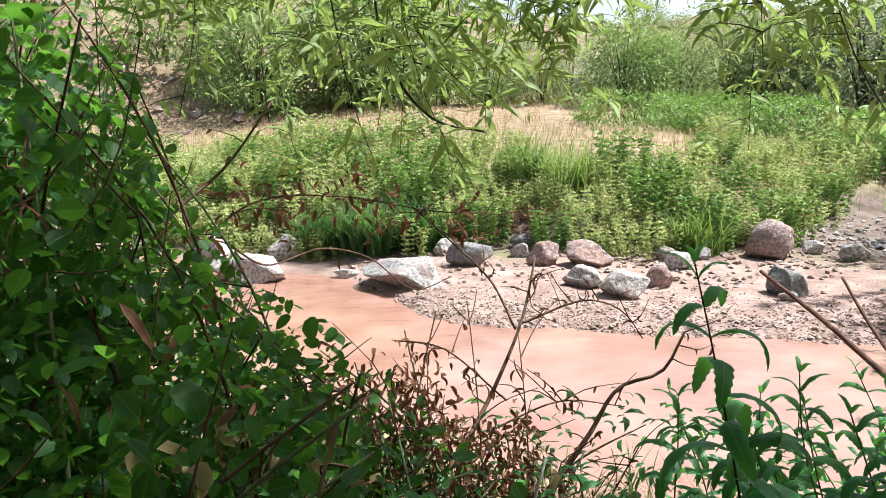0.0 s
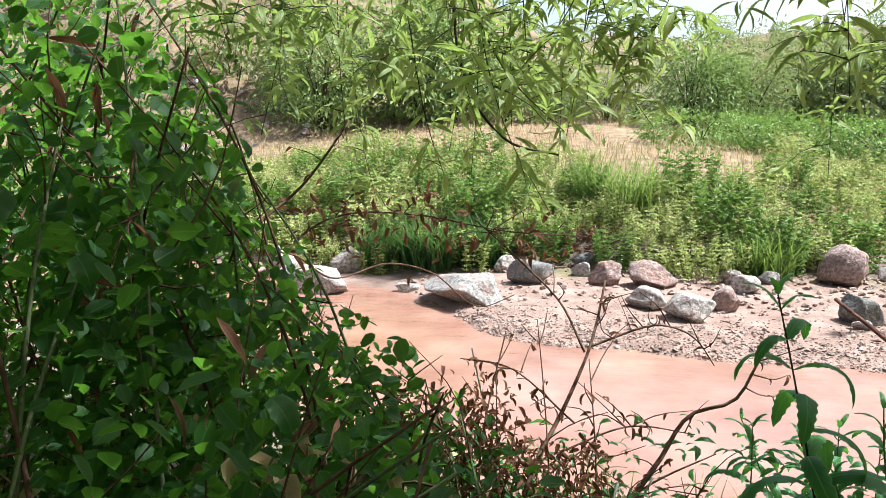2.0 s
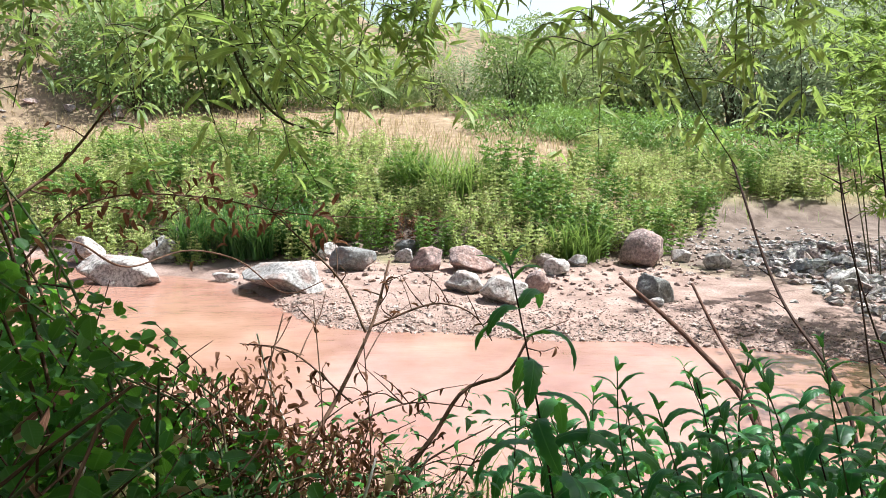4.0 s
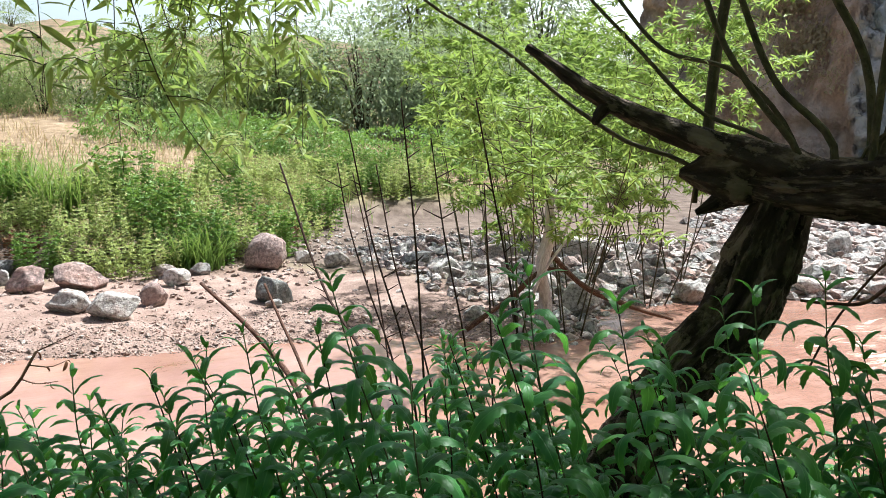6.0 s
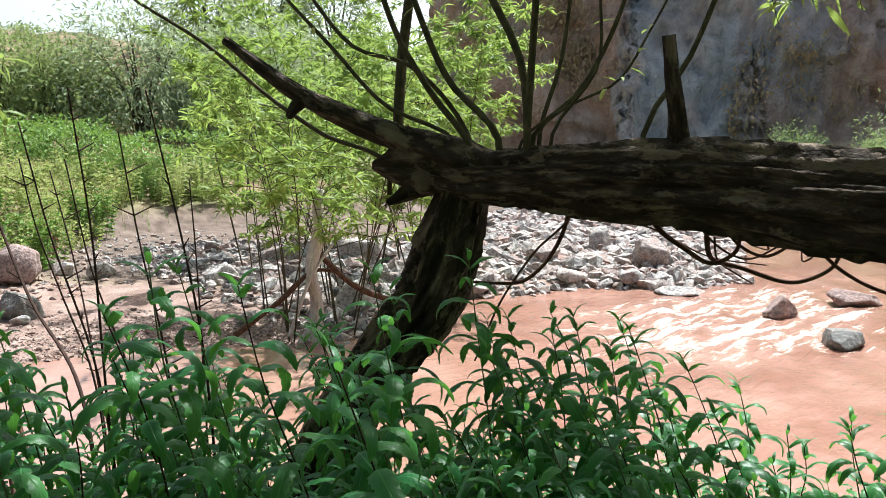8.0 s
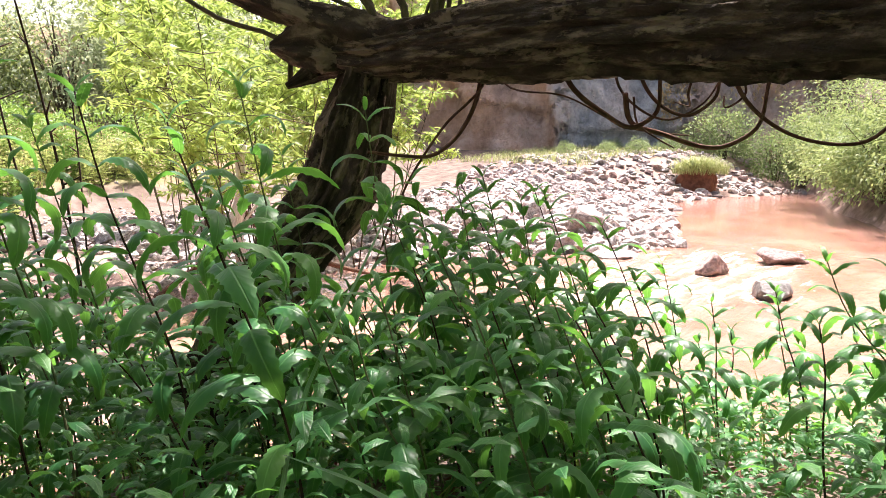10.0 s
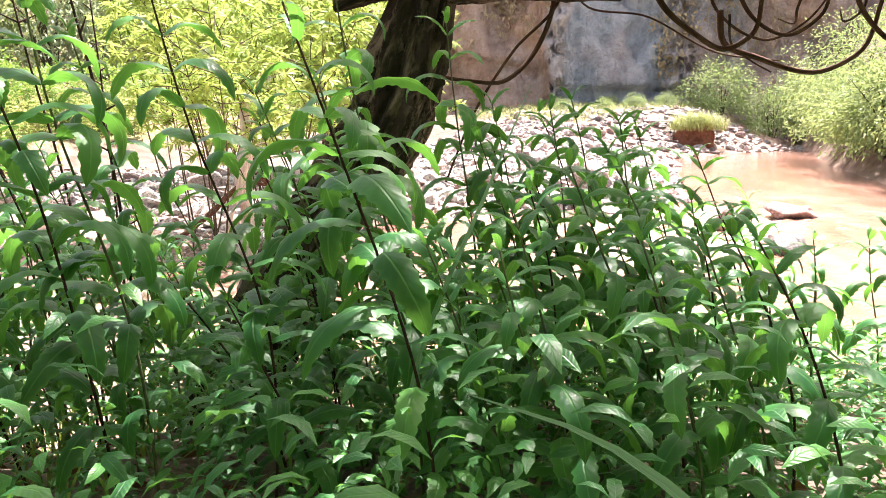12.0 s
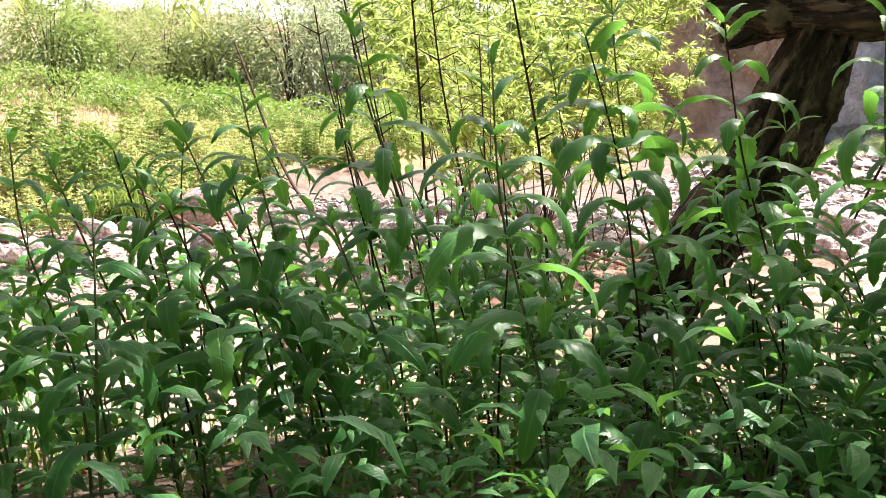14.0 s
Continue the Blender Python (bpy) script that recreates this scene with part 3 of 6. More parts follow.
def build_cliff():
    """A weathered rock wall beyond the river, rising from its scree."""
    plan = np.array([(23.5, 25.5), (25.4, 20.6), (27.8, 17.0), (30.0, 13.4), (33.0, 8.5), (37.0, 2.0)])
    line = curve(plan, 190)
    along = np.linspace(0, 1, 190)
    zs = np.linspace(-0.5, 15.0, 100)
    normal = np.array([-0.86, -0.5])
    verts, rust, lime = [], [], []
    for k, z in enumerate(zs):
        s = along * 40
        push = (fbm(s * 0.35, z * 0.22 + s * 0, 5, 3.0) - 0.47) * 3.2 + (fbm(s * 1.4, z * 0.9 + s * 0, 4, 8.0) - 0.47) * 0.9
        ledge = 0.35 * (vnoise(s * 0.2, np.full_like(s, z * 0.8), 4.0) > 0.55)
        rough = np.maximum(smooth(np.abs(s - 13.9), 0.9, 0.3), smooth(np.abs(s - 21.0), 1.7, 0.5) * smooth(z, 8.0, 5.0))
        push = push + rough * (0.25 + (fbm(s * 4.5, z * 3.5 + s * 0, 4, 5.0) - 0.45) * 2.2)
        lean = z * 0.34
        p = line + normal * (push + ledge - lean)[:, None]
        verts.append(np.column_stack([p, np.full(190, z)]))
        a = smooth(s, 14.4, 13.4) * 0.95 - smooth(s, 13.4, 14.4) * smooth(s, 20.5, 18.5) * 0.45 + smooth(s, 19.0, 21) * 0.35 + smooth(s, 24.5, 27) * 0.35
        rust.append(np.clip(a + (fbm(s * 0.5, z * 0.4 + s * 0, 3, 6.0) - 0.45) * 1.4, 0, 1))
        lime.append(smooth(np.hypot((s - 13.9 + 0.25 * math.sin(z * 2)) / 0.75, (z - 4.6) / 2.3) + (fbm(s * 1.5, z * 1.2 + s * 0, 3, 1.0) - 0.45) * 0.9, 1.05, 0.9))
    i = np.arange(190 * 100).reshape(100, 190)
    faces = np.stack([i[:-1, :-1].ravel(), i[:-1, 1:].ravel(), i[1:, 1:].ravel(), i[1:, :-1].ravel()], 1)
    me = np_mesh("cliff", np.vstack(verts), faces, CLIFF, attrs={"rust": np.concatenate(rust), "lime": np.concatenate(lime)})
    return tagged(new("cliff", me), "shaded grey and rust-brown rock cliff behind the river", "cliff", kind="structure")


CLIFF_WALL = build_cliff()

# ---- stones ----


def boulder_mesh(name, w, h, seed, detail=4, wedge=0.0, stone=None):
    """A worn boulder, flattened by a few broken faces; its foot at z = 0."""
    r = random.Random(seed)
    bm = bmesh.new()
    bmesh.ops.create_icosphere(bm, subdivisions=detail, radius=1.0)
    cuts = []
    for _ in range(12):
        n = Vector((r.gauss(0, 1), r.gauss(0, 1), r.gauss(0, 0.9))).normalized()
        cuts.append((n, r.uniform(0.60, 0.92)))
    deep = r.uniform(0.75, 1.1)
    for v in bm.verts:
        p = v.co.copy()
        for n, d in cuts:
            over = p.dot(n) - d
            if over > 0:
                p -= n * over
        p *= 1 + 0.08 * noise.noise(p * 2.1 + Vector((seed, 0, 0))) + 0.05 * noise.noise(p * 5.0 + Vector((0, seed, 0))) + 0.025 * noise.noise(p * 13.0)
        v.co = Vector((p.x * w * 0.52, p.y * w * 0.40 * deep, p.z * h * 0.60 * (1 + wedge * p.x)))
    low = min(v.co.z for v in bm.verts)
    for v in bm.verts:
        v.co.z -= low + h * 0.18
    me = bpy.data.meshes.new(name)
    bm.to_mesh(me)
    bm.free()
    me.materials.append(stone or ROCK)
    me.polygons.foreach_set("use_smooth", np.full(len(me.polygons), True))
    return me


BOULDERS = [  # x, y, width, height, words
    (-3.5, 10.15, 1.15, 0.40, "pale flat boulder at the water's edge"), (-3.36, 11.3, 0.50, 0.43, "round whitish boulder under the far bank"),
    (-3.1, 11.8, 0.40, 0.41, "round whitish boulder under the far bank"), (-1.36, 9.5, 1.35, 0.32, "long flat grey boulder lying in the shallows"),
    (-0.95, 11.1, 0.34, 0.24, "small grey boulder under the far bank"), (-0.57, 10.35, 0.60, 0.37, "dark grey boulder on the gravel bar"),
    (0.11, 10.9, 0.30, 0.22, "small grey boulder under the far bank"), (0.2, 11.5, 0.42, 0.2, "flat slate-grey stone under the far bank"),
    (0.43, 10.4, 0.50, 0.33, "reddish boulder on the gravel bar"), (0.95, 10.35, 0.70, 0.31, "broad pinkish boulder on the gravel bar"),
    (0.78, 9.15, 0.53, 0.26, "pale round boulder on the gravel bar"), (1.2, 8.65, 0.54, 0.30, "grey-white boulder on the gravel bar"),
    (1.68, 9.1, 0.34, 0.28, "pink boulder on the gravel bar"), (2.1, 10.05, 0.34, 0.22, "bluish grey boulder on the gravel bar"),
    (3.50, 10.7, 0.68, 0.56, "large round pinkish boulder by the far bank"), (-2.23, 10.2, 0.36, 0.12, "low pale stone in the shallows"),
    (4.44, 10.4, 0.40, 0.24, "squarish white stone on bare earth"), (3.0, 8.75, 0.44, 0.40, "greenish grey boulder on the gravel bar"),
    (2.87, 8.45, 0.20, 0.11, "small brown stone on the gravel bar"), (2.06, 10.6, 0.28, 0.2, "small grey boulder under the far bank"),
    (2.5, 10.5, 0.32, 0.16, "small grey boulder under the far bank"), (4.1, 10.9, 0.34, 0.18, "small grey boulder by the far bank"),
    (5.57, 9.2, 0.48, 0.32, "grey boulder among the rubble"), (4.73, 7.0, 0.30, 0.19, "pale stone at the water's edge"),
    (6.45, 8.2, 0.55, 0.35, "grey boulder among the rubble"), (6.0, 6.75, 0.48, 0.42, "whitish boulder at the water's edge"),
    (10.06, 3.43, 0.50, 0.34, "wet red-brown boulder standing in the rapids"), (9.12, 2.4, 0.52, 0.24, "wet dark boulder standing in the rapids"),
    (11.7, 3.12, 0.75, 0.30, "wet red-brown boulder standing in the rapids"), (12.05, 6.44, 0.82, 0.46, "grey boulder among the rubble"),
    (12.92, 8.06, 0.70, 0.45, "pale boulder among the rubble"), (10.86, 7.81, 0.70, 0.36, "grey boulder among the rubble"),
    (8.02, 6.85, 0.64, 0.26, "flat grey boulder at the water's edge"), (8.44, 9.73, 0.86, 0.40, "grey boulder among the rubble"),
    (6.32, 7.87, 0.46, 0.28, "pale stone among the rubble"), (10.67, 5.1, 0.80, 0.22, "long flat slab at the water's edge"),
    (7.09, 10.03, 0.66, 0.34, "grey boulder among the rubble"), (9.81, 6.44, 0.54, 0.24, "flat grey boulder among the rubble"),
    (10.54, 5.83, 0.64, 0.24, "flat grey boulder among the rubble"), (-4.4, 11.3, 0.6, 0.4, "pale boulder under the far bank")]
for i, (x, y, w, h, words) in enumerate(BOULDERS):
    tint = [m for word, m in (("whit", ROCK_PALE), ("pale", ROCK_PALE), ("pink", ROCK_PINK), ("red", ROCK_PINK), ("slate", ROCK_DARK), ("dark", ROCK_DARK), ("greenish", ROCK_DARK), ("", ROCK)) if word in words][0]
    ob = new("boulder", boulder_mesh("boulder", w, h, i + 3, 4, 0.25 if "long" in words else 0.0, tint))
    ob.location = (x, y, max(ground_at(x, y), -0.06))
    ob.rotation_euler = (radians(6 * math.sin(i * 3.0)), radians(7 * math.cos(i * 2.0)), -0.2 + 0.45 * math.sin(i * 1.7))
    tagged(ob, words, "boulder", "boulders along the river")


def hull_shape(seed, count=15, flat=0.55):
    r = np.random.default_rng(seed)
    p = r.normal(size=(count, 3))
    p /= np.linalg.norm(p, axis=1)[:, None]
    p *= r.uniform(0.8, 1.0, (count, 1))
    p *= (0.5, r.uniform(0.32, 0.48), 0.5 * flat)
    bm = bmesh.new()
    for q in p:
        bm.verts.new(q)
    bmesh.ops.convex_hull(bm, input=bm.verts)
    bmesh.ops.delete(bm, geom=[v for v in bm.verts if not v.link_faces], context="VERTS")
    bm.verts.index_update()
    v = np.array([tuple(q.co) for q in bm.verts])
    f = [tuple(w.index for w in g.verts) for g in bm.faces]
    bm.free()
    return v, f, np.zeros((len(v), 2))


PEBBLES = [hull_shape(s, 11) for s in range(6)]


def flat_frames(n, tilt=0.25):
    a = rng.uniform(0, 2 * math.pi, n)
    up = np.stack([rng.normal(0, tilt, n), rng.normal(0, tilt, n), np.ones(n)], 1)
    up /= np.linalg.norm(up, axis=1)[:, None]
    return turned(np.stack([np.cos(a), np.sin(a), np.zeros(n)], 1), up)


def pebble_field():
    """Gravel of the bar and rubble beyond the bend."""
    pieces = []
    def lay(x, y, size):
        z = height(x, y)
        keep = z > -0.06
        x, y, z, size = x[keep], y[keep], z[keep], size[keep]
        kind = rng.integers(0, len(PEBBLES), len(x))
        for k in range(len(PEBBLES)):
            g = kind == k
            if g.any():
                pieces.append(scatter(PEBBLES[k], np.stack([x[g], y[g], z[g] + size[g] * 0.1], 1), flat_frames(int(g.sum())), size[g]))
    n = 9500
    x = rng.uniform(-1.4, 6.5, n)
    y = np.interp(x, FAR_X, FAR_Y) + np.abs(rng.normal(0, 0.75, n)) - 0.1
    lay(x, y, rng.uniform(0.012, 0.042, n) * (1 + 1.3 * (rng.random(n) > 0.93)))
    n = 900
    x = rng.uniform(-2.4, 5.2, n)
    y = np.interp(x, FOOT_X, FOOT_Y) - rng.uniform(-0.4, 2.2, n)
    lay(x, y, rng.uniform(0.02, 0.13, n) ** 1.0)
    v, f, t = joined(pieces)
    tagged(new("gravel", np_mesh("gravel", v, f, GRAVEL, smooth=False)), "fine pinkish gravel strewn over the sand bar", "gravel", kind="stuff")
    pieces.clear()
    n = 5200
    x = rng.uniform(5.0, 19, n)
    y = np.interp(x, FAR_X, FAR_Y) + rng.uniform(-0.2, 6.0, n) ** 1.0
    lay(x, y, rng.uniform(0.06, 0.26, n))
    n = 900
    x = rng.uniform(5.5, 20, n)
    y = np.interp(x, FAR_X, FAR_Y) + rng.uniform(-0.1, 5.0, n)
    size = rng.uniform(0.25, 0.55, n)
    order = np.argsort(np.hypot(x, y) - 6 * size)
    x, y, size = x[order], y[order], size[order]
    shapes = [np_mesh("stone", p[0], p[1], ROCK, smooth=False) for p in PEBBLES]
    lean = flat_frames(300)
    for k in range(300):
        z = ground_at(x[k], y[k])
        if z > -0.06:
            part("stone", shapes[k % 6], GROUND, m=matrix_of((x[k], y[k], z + size[k] * 0.1), lean[k], size[k]))
    lay(x[300:], y[300:], size[300:])
    n = 1100
    x, y = rng.normal(6.6, 1.5, n), rng.normal(12.3, 1.5, n)
    lay(x, y, 0.03 + 0.16 * rng.random(n) ** 3)
    n = 260
    a, d = np.radians(rng.uniform(-34, -13, n)), rng.uniform(26, 45, n)
    lay(np.sin(a) * d, np.cos(a) * d, 0.15 + 0.5 * rng.random(n) ** 3)
    n = 1500
    x = rng.uniform(14, 28, n)
    y = np.interp(x, FAR_X, FAR_Y) + rng.uniform(0, 7, n)
    lay(x, y, rng.uniform(0.15, 0.5, n))
    n = 500
    x = rng.uniform(4.0, 13, n)
    y = np.interp(x, NEAR_X, NEAR_Y) + rng.uniform(-0.5, 0.7, n)
    lay(x, y, rng.uniform(0.04, 0.2, n))
    v, f, t = joined(pieces)
    ob = new("rubble", np_mesh("rubble", v, f, ROCK, smooth=False))
    tagged(ob, "grey, white and pink river rubble beyond the bend", "rubble", kind="stuff")


pebble_field()

# ---- plants: builders ----


def blob_points(n, radius, tall, hollow=0.55):
    """Points through a rounded, uneven crown."""
    d = rng.normal(size=(n, 3))
    d /= np.linalg.norm(d, axis=1)[:, None]
    r = hollow + (1 - hollow) * rng.random(n) ** 0.7
    lump = 0.58 + 0.85 * vnoise(d[:, 0] * 2.3 + 10, d[:, 1] * 2.3 + d[:, 2] * 2.0 + 10, rng.integers(0, 99))
    wide = np.where(d[:, 2] < 0, 1 / np.maximum(np.hypot(d[:, 0], d[:, 1]), 0.35) ** 0.8, 1.0)
    p = d * (r * lump)[:, None] * np.stack([wide * radius, wide * radius, np.full(n, tall / 2)], 1)
    p[:, 2] += tall / 2
    return p, d


def crown_leaves(shape, n, radius, tall, size, hollow=0.5, droop=0.4):
    p, d = blob_points(n, radius, tall, hollow)
    low = rng.random(n) < 0.2
    p[low, 2] = rng.uniform(0.04, 0.32 * tall, int(low.sum()))
    p[:, 2] = np.maximum(p[:, 2], 0.04)
    out = d + rng.normal(0, 0.7, (n, 3))
    out[:, 2] -= droop
    up = np.stack([rng.normal(0, 0.5, n), rng.normal(0, 0.5, n), np.ones(n)], 1)
    return scatter(shape, p, turned(out, up), rng.uniform(0.6, 1.2, n) * size)


def upright_leaves(shape, stems, per, size, droop=0.25, low=0.15):
    """Leaves up and down many stems."""
    at, out = [], []
    for s in stems:
        k = len(s)
        ts = rng.uniform(low, 1.0, per)
        idx = np.clip((ts * (k - 1)).astype(int), 0, k - 1)
        a = rng.uniform(0, 2 * math.pi, per)
        at.append(s[idx])
        out.append(np.stack([np.cos(a), np.sin(a), rng.uniform(-droop, 0.9, per)], 1))
    at, out = np.vstack(at), np.vstack(out)
    up = np.stack([rng.normal(0, 0.8, len(at)), rng.normal(0, 0.8, len(at)), np.ones(len(at))], 1)
    return scatter(shape, at, turned(out, up), rng.uniform(0.55, 1.15, len(at)) * size)


def herb_bush(tall, spread, stems_n, per, size, leaf, label):
    """A clump of leafy stems: stems and foliage as two parts."""
    ob = root("herb_clump", (0, 0, 0), label, "plant", "herbs on the far bank")
    stems = []
    for _ in range(stems_n):
        a, r = rng.uniform(0, 2 * math.pi), spread * math.sqrt(rng.random())
        h = tall * rng.uniform(0.65, 1.1)
        b = np.array([math.cos(a) * r, math.sin(a) * r, -0.05])
        tip = b + np.array([math.cos(a) * 0.18 * rng.random() + rng.normal(0, 0.07), math.sin(a) * 0.18 * rng.random() + rng.normal(0, 0.07), h])
        stems.append(curve([b, (b + tip) / 2 + rng.normal(0, 0.03, 3), tip], 10))
    v, f, t = joined([tube(s[::3], [0.003, 0.0015], 3, cap=False) for s in stems])
    tagged(part("stem_tuft", np_mesh("stem_tuft", v, f, STEM_GREEN, t), ob), kind="stuff")
    v, f, t = upright_leaves(LOW_LEAF, stems, per, size)
    part("foliage", np_mesh("foliage", v, f, leaf, t), ob)
    at = np.vstack([s[-1] + rng.normal(0, 0.03, (4, 3)) for s in stems])
    v, f, t = scatter(LOW_LEAF, at, turned(rng.normal(0, 1, (len(at), 3)), np.tile((0.1, 0.1, 1.0), (len(at), 1))), rng.uniform(0.025, 0.05, len(at)))
    tagged(part("seed_fluff", np_mesh("seed_fluff", v, f, STRAW, t), ob), "pale dry seed heads", kind="stuff")
    return ob


def shrub(name, label, group, radius, tall, n, size, leaf, shape=LOW_LEAF, hollow=0.45, trunks=5, droop=0.3):
    ob = root(name, (0, 0, 0), label, "shrub" if tall < 3 else "tree", group)
    v, f, t = tube(curve([(0, 0, -0.2), (0.05, 0.03, tall * 0.3), (0.0, 0.08, tall * 0.75)], 8), [0.018 * tall + 0.012, 0.006], 7)
    part("trunk", np_mesh("trunk", v, f, BARK_THIN, t), ob)
    pieces = []
    for k in range(trunks):
        a = k * 2.4 + rng.uniform(0, 1)
        tip = np.array([math.cos(a) * radius * 0.6, math.sin(a) * radius * 0.6, tall * rng.uniform(0.6, 0.9)])
        pts = curve([(0.08 * math.cos(a), 0.08 * math.sin(a), -0.15), tip * (0.35, 0.35, 0.5), tip], 9)
        pieces.append(tube(pts, [0.012 * tall + 0.01, 0.004], 5))
        for _ in range(3):
            i = rng.integers(3, 8)
            e = pts[i] + rng.normal(0, radius * 0.25, 3) + (0, 0, radius * 0.2)
            pieces.append(tube(curve([pts[i], e], 3), [0.006 * tall * 0.5 + 0.004, 0.002], 3, cap=False))
    v, f, t = joined(pieces)
    tagged(part("branch_work", np_mesh("branch_work", v, f, BARK_THIN, t), ob), kind="stuff")
    v, f, t = crown_leaves(shape, n, radius, tall, size, hollow, droop)
    part("crown", np_mesh("crown", v, f, leaf, t), ob)
    return ob


def blades(at, tall, width, bend, material, name, parent=None, lean=None):
    """Grass blades as one mesh: each a bent strip."""
    n = len(at)
    a = rng.uniform(0, 2 * math.pi, n)
    d = np.stack([np.cos(a), np.sin(a), np.zeros(n)], 1)
    if lean is not None:
        d = d + np.asarray(lean)
        d /= np.linalg.norm(d, axis=1)[:, None] + 1e-9
    h = rng.uniform(0.6, 1.15, n) * tall
    b = rng.uniform(0.3, 1.0, n) * bend
    side = np.stack([-d[:, 1], d[:, 0], np.zeros(n)], 1)
    verts = np.zeros((n, 7, 3))
    uv = np.zeros((n, 7, 2))
    for i, (s, w) in enumerate(((0, 1), (0.4, 0.8), (0.75, 0.5))):
        c = at + d * (h * b * s ** 2)[:, None] + np.array([0, 0, 1.0]) * (h * (s - 0.45 * b * s * s))[:, None]
        verts[:, i * 2] = c - side * width * w / 2
        verts[:, i * 2 + 1] = c + side * width * w / 2
        uv[:, i * 2] = (s, -1)
        uv[:, i * 2 + 1] = (s, 1)
    verts[:, 6] = at + d * (h * b)[:, None] + np.array([0, 0, 1.0]) * (h * (1 - 0.45 * b))[:, None]
    uv[:, 6] = (1, 0)
    faces = []
    for i in range(n):
        k = i * 7
        faces += [(k, k + 1, k + 3, k + 2), (k + 2, k + 3, k + 5, k + 4), (k + 4, k + 5, k + 6)]
    return np_mesh(name, verts.reshape(-1, 3), faces, material, uv.reshape(-1, 2))


# ---- far bank ----
HERBS = [herb_bush(0.80, 0.42, 36, 76, 0.078, LEAF_HERB, "leafy yellow-green herbs growing on the far bank"),
         herb_bush(1.0, 0.38, 32, 84, 0.074, LEAF_HERB, "leafy yellow-green herbs growing on the far bank"),
         herb_bush(0.6, 0.46, 38, 66, 0.07, LEAF_HERB, "low leafy herbs growing on the far bank"),
         herb_bush(0.9, 0.42, 34, 76, 0.085, LEAF_MOUND, "fresh green herbs growing on the far bank"),
         herb_bush(0.55, 0.45, 36, 60, 0.065, LEAF_HERB, "low yellowish green herbs growing on the far bank"),
         herb_bush(0.55, 0.4, 30, 30, 0.08, LEAF_DEAD, "reddish withered herbs growing on the far bank")]


def copies(kinds, spots, low=0.8, high=1.2):
    for x, y, *k in spots:
        odd = len(kinds) > 4 and rng.random() > 0.025
        ob = kinds[k[0]] if k else kinds[rng.integers(0, len(kinds) - odd)]
        s = rng.uniform(low, high)
        m = pose(x, y, ground_at(x, y) - 0.02, rng.uniform(-5, 5), rng.uniform(-5, 5), rng.uniform(0, 360)) @ Matrix.Scale(s, 4)
        copy_thing(ob, m)


def remove(things):
    for ob in things:
        for c in list(ob.children_recursive):
            bpy.data.objects.remove(c)
        bpy.data.objects.remove(ob)


spots = []
for _ in range(6000):
    x = rng.uniform(-8, 9.5)
    e = rng.uniform(-0.1, 5.2 if x > 0.5 else 6.5) if x < 6 else rng.uniform(1.0, 5)
    y = float(np.interp(x, FOOT_X, FOOT_Y)) + e
    if math.hypot((x - 6.4) / 1.7, (y - 12.0) / 2.6) < 1:
        continue
    if e > 2.8 and fbm(np.array([x * 0.5]), np.array([y * 0.5]), 3, 12.0)[0] < (0.40 if x > 1 else 0.33 + 0.025 * e):
        continue
    if all((x - a) ** 2 + (y - b) ** 2 > 0.20 + 0.07 * e for a, b in spots):
        spots.append((x, y))
copies(HERBS, [p for p in spots if p[1] - np.interp(p[0], FOOT_X, FOOT_Y) < 2.8], 0.65, 1.2)
copies(HERBS, [p for p in spots if p[1] - np.interp(p[0], FOOT_X, FOOT_Y) >= 2.8], 0.6, 1.1)
remove(HERBS)

for x, y, n, tall, words, stuff in ((-2.1, 11.35, 420, 1.05, "dense dark green reed tussock drooping over the water", GRASS_DARK), (-1.35, 11.55, 380, 0.95, "dense dark green reed tussock drooping over the water", GRASS_DARK),
                             (-2.8, 11.6, 300, 0.9, "dense dark green reed tussock drooping over the water", GRASS_DARK), (2.55, 11.05, 320, 0.8, "bright green grass tussock on the far bank", GRASS),
                             (1.0, 12.8, 200, 1.25, "tall green reeds among the herbs", GRASS), (0.4, 13.4, 220, 1.2, "tall green reeds among the herbs", GRASS)):
    r = np.sqrt(rng.random(n)) * 0.4
    a = rng.uniform(0, 2 * math.pi, n)
    at = np.stack([x + r * np.cos(a), y + r * np.sin(a), np.full(n, ground_at(x, y) - 0.03)], 1)
    ob = new("grass_tussock", blades(at, tall, 0.02, 0.95, stuff, "grass_tussock", lean=(0, -0.5, 0)))
    tagged(ob, words, "grass", "tussocks on the far bank")


def field_grass():
    n = 24000
    x = rng.uniform(-14, 16, n)
    e = rng.uniform(0.3, 26, n)
    y = np.interp(x, FOOT_X, FOOT_Y) + e
    keep = (np.hypot((x - 6.4) / 1.7, (y - 12.0) / 2.6) > 0.9) & (vnoise(x * 0.6, y * 0.6, 3.0) > 0.25)
    x, y = x[keep], y[keep]
    at = np.stack([x, y, height(x, y) - 0.02], 1)
    tagged(new("dry_grass", blades(at, 0.36, 0.018, 1.0, STRAW, "dry_grass")), "pale dry straw grass on the field", "grass", kind="stuff")
    n = 1800
    x = rng.uniform(-9, 9, n)
    y = np.interp(x, FOOT_X, FOOT_Y) + rng.uniform(0.0, 9, n)
    keep = np.hypot((x - 6.4) / 1.7, (y - 12.0) / 2.6) > 0.95
    x, y = x[keep], y[keep]
    at = np.stack([x, y, height(x, y) - 0.02], 1)
    tagged(new("green_grass", blades(at, 0.45, 0.014, 0.7, GRASS, "green_grass")), "green grass between the herbs", "grass", kind="stuff")


field_grass()

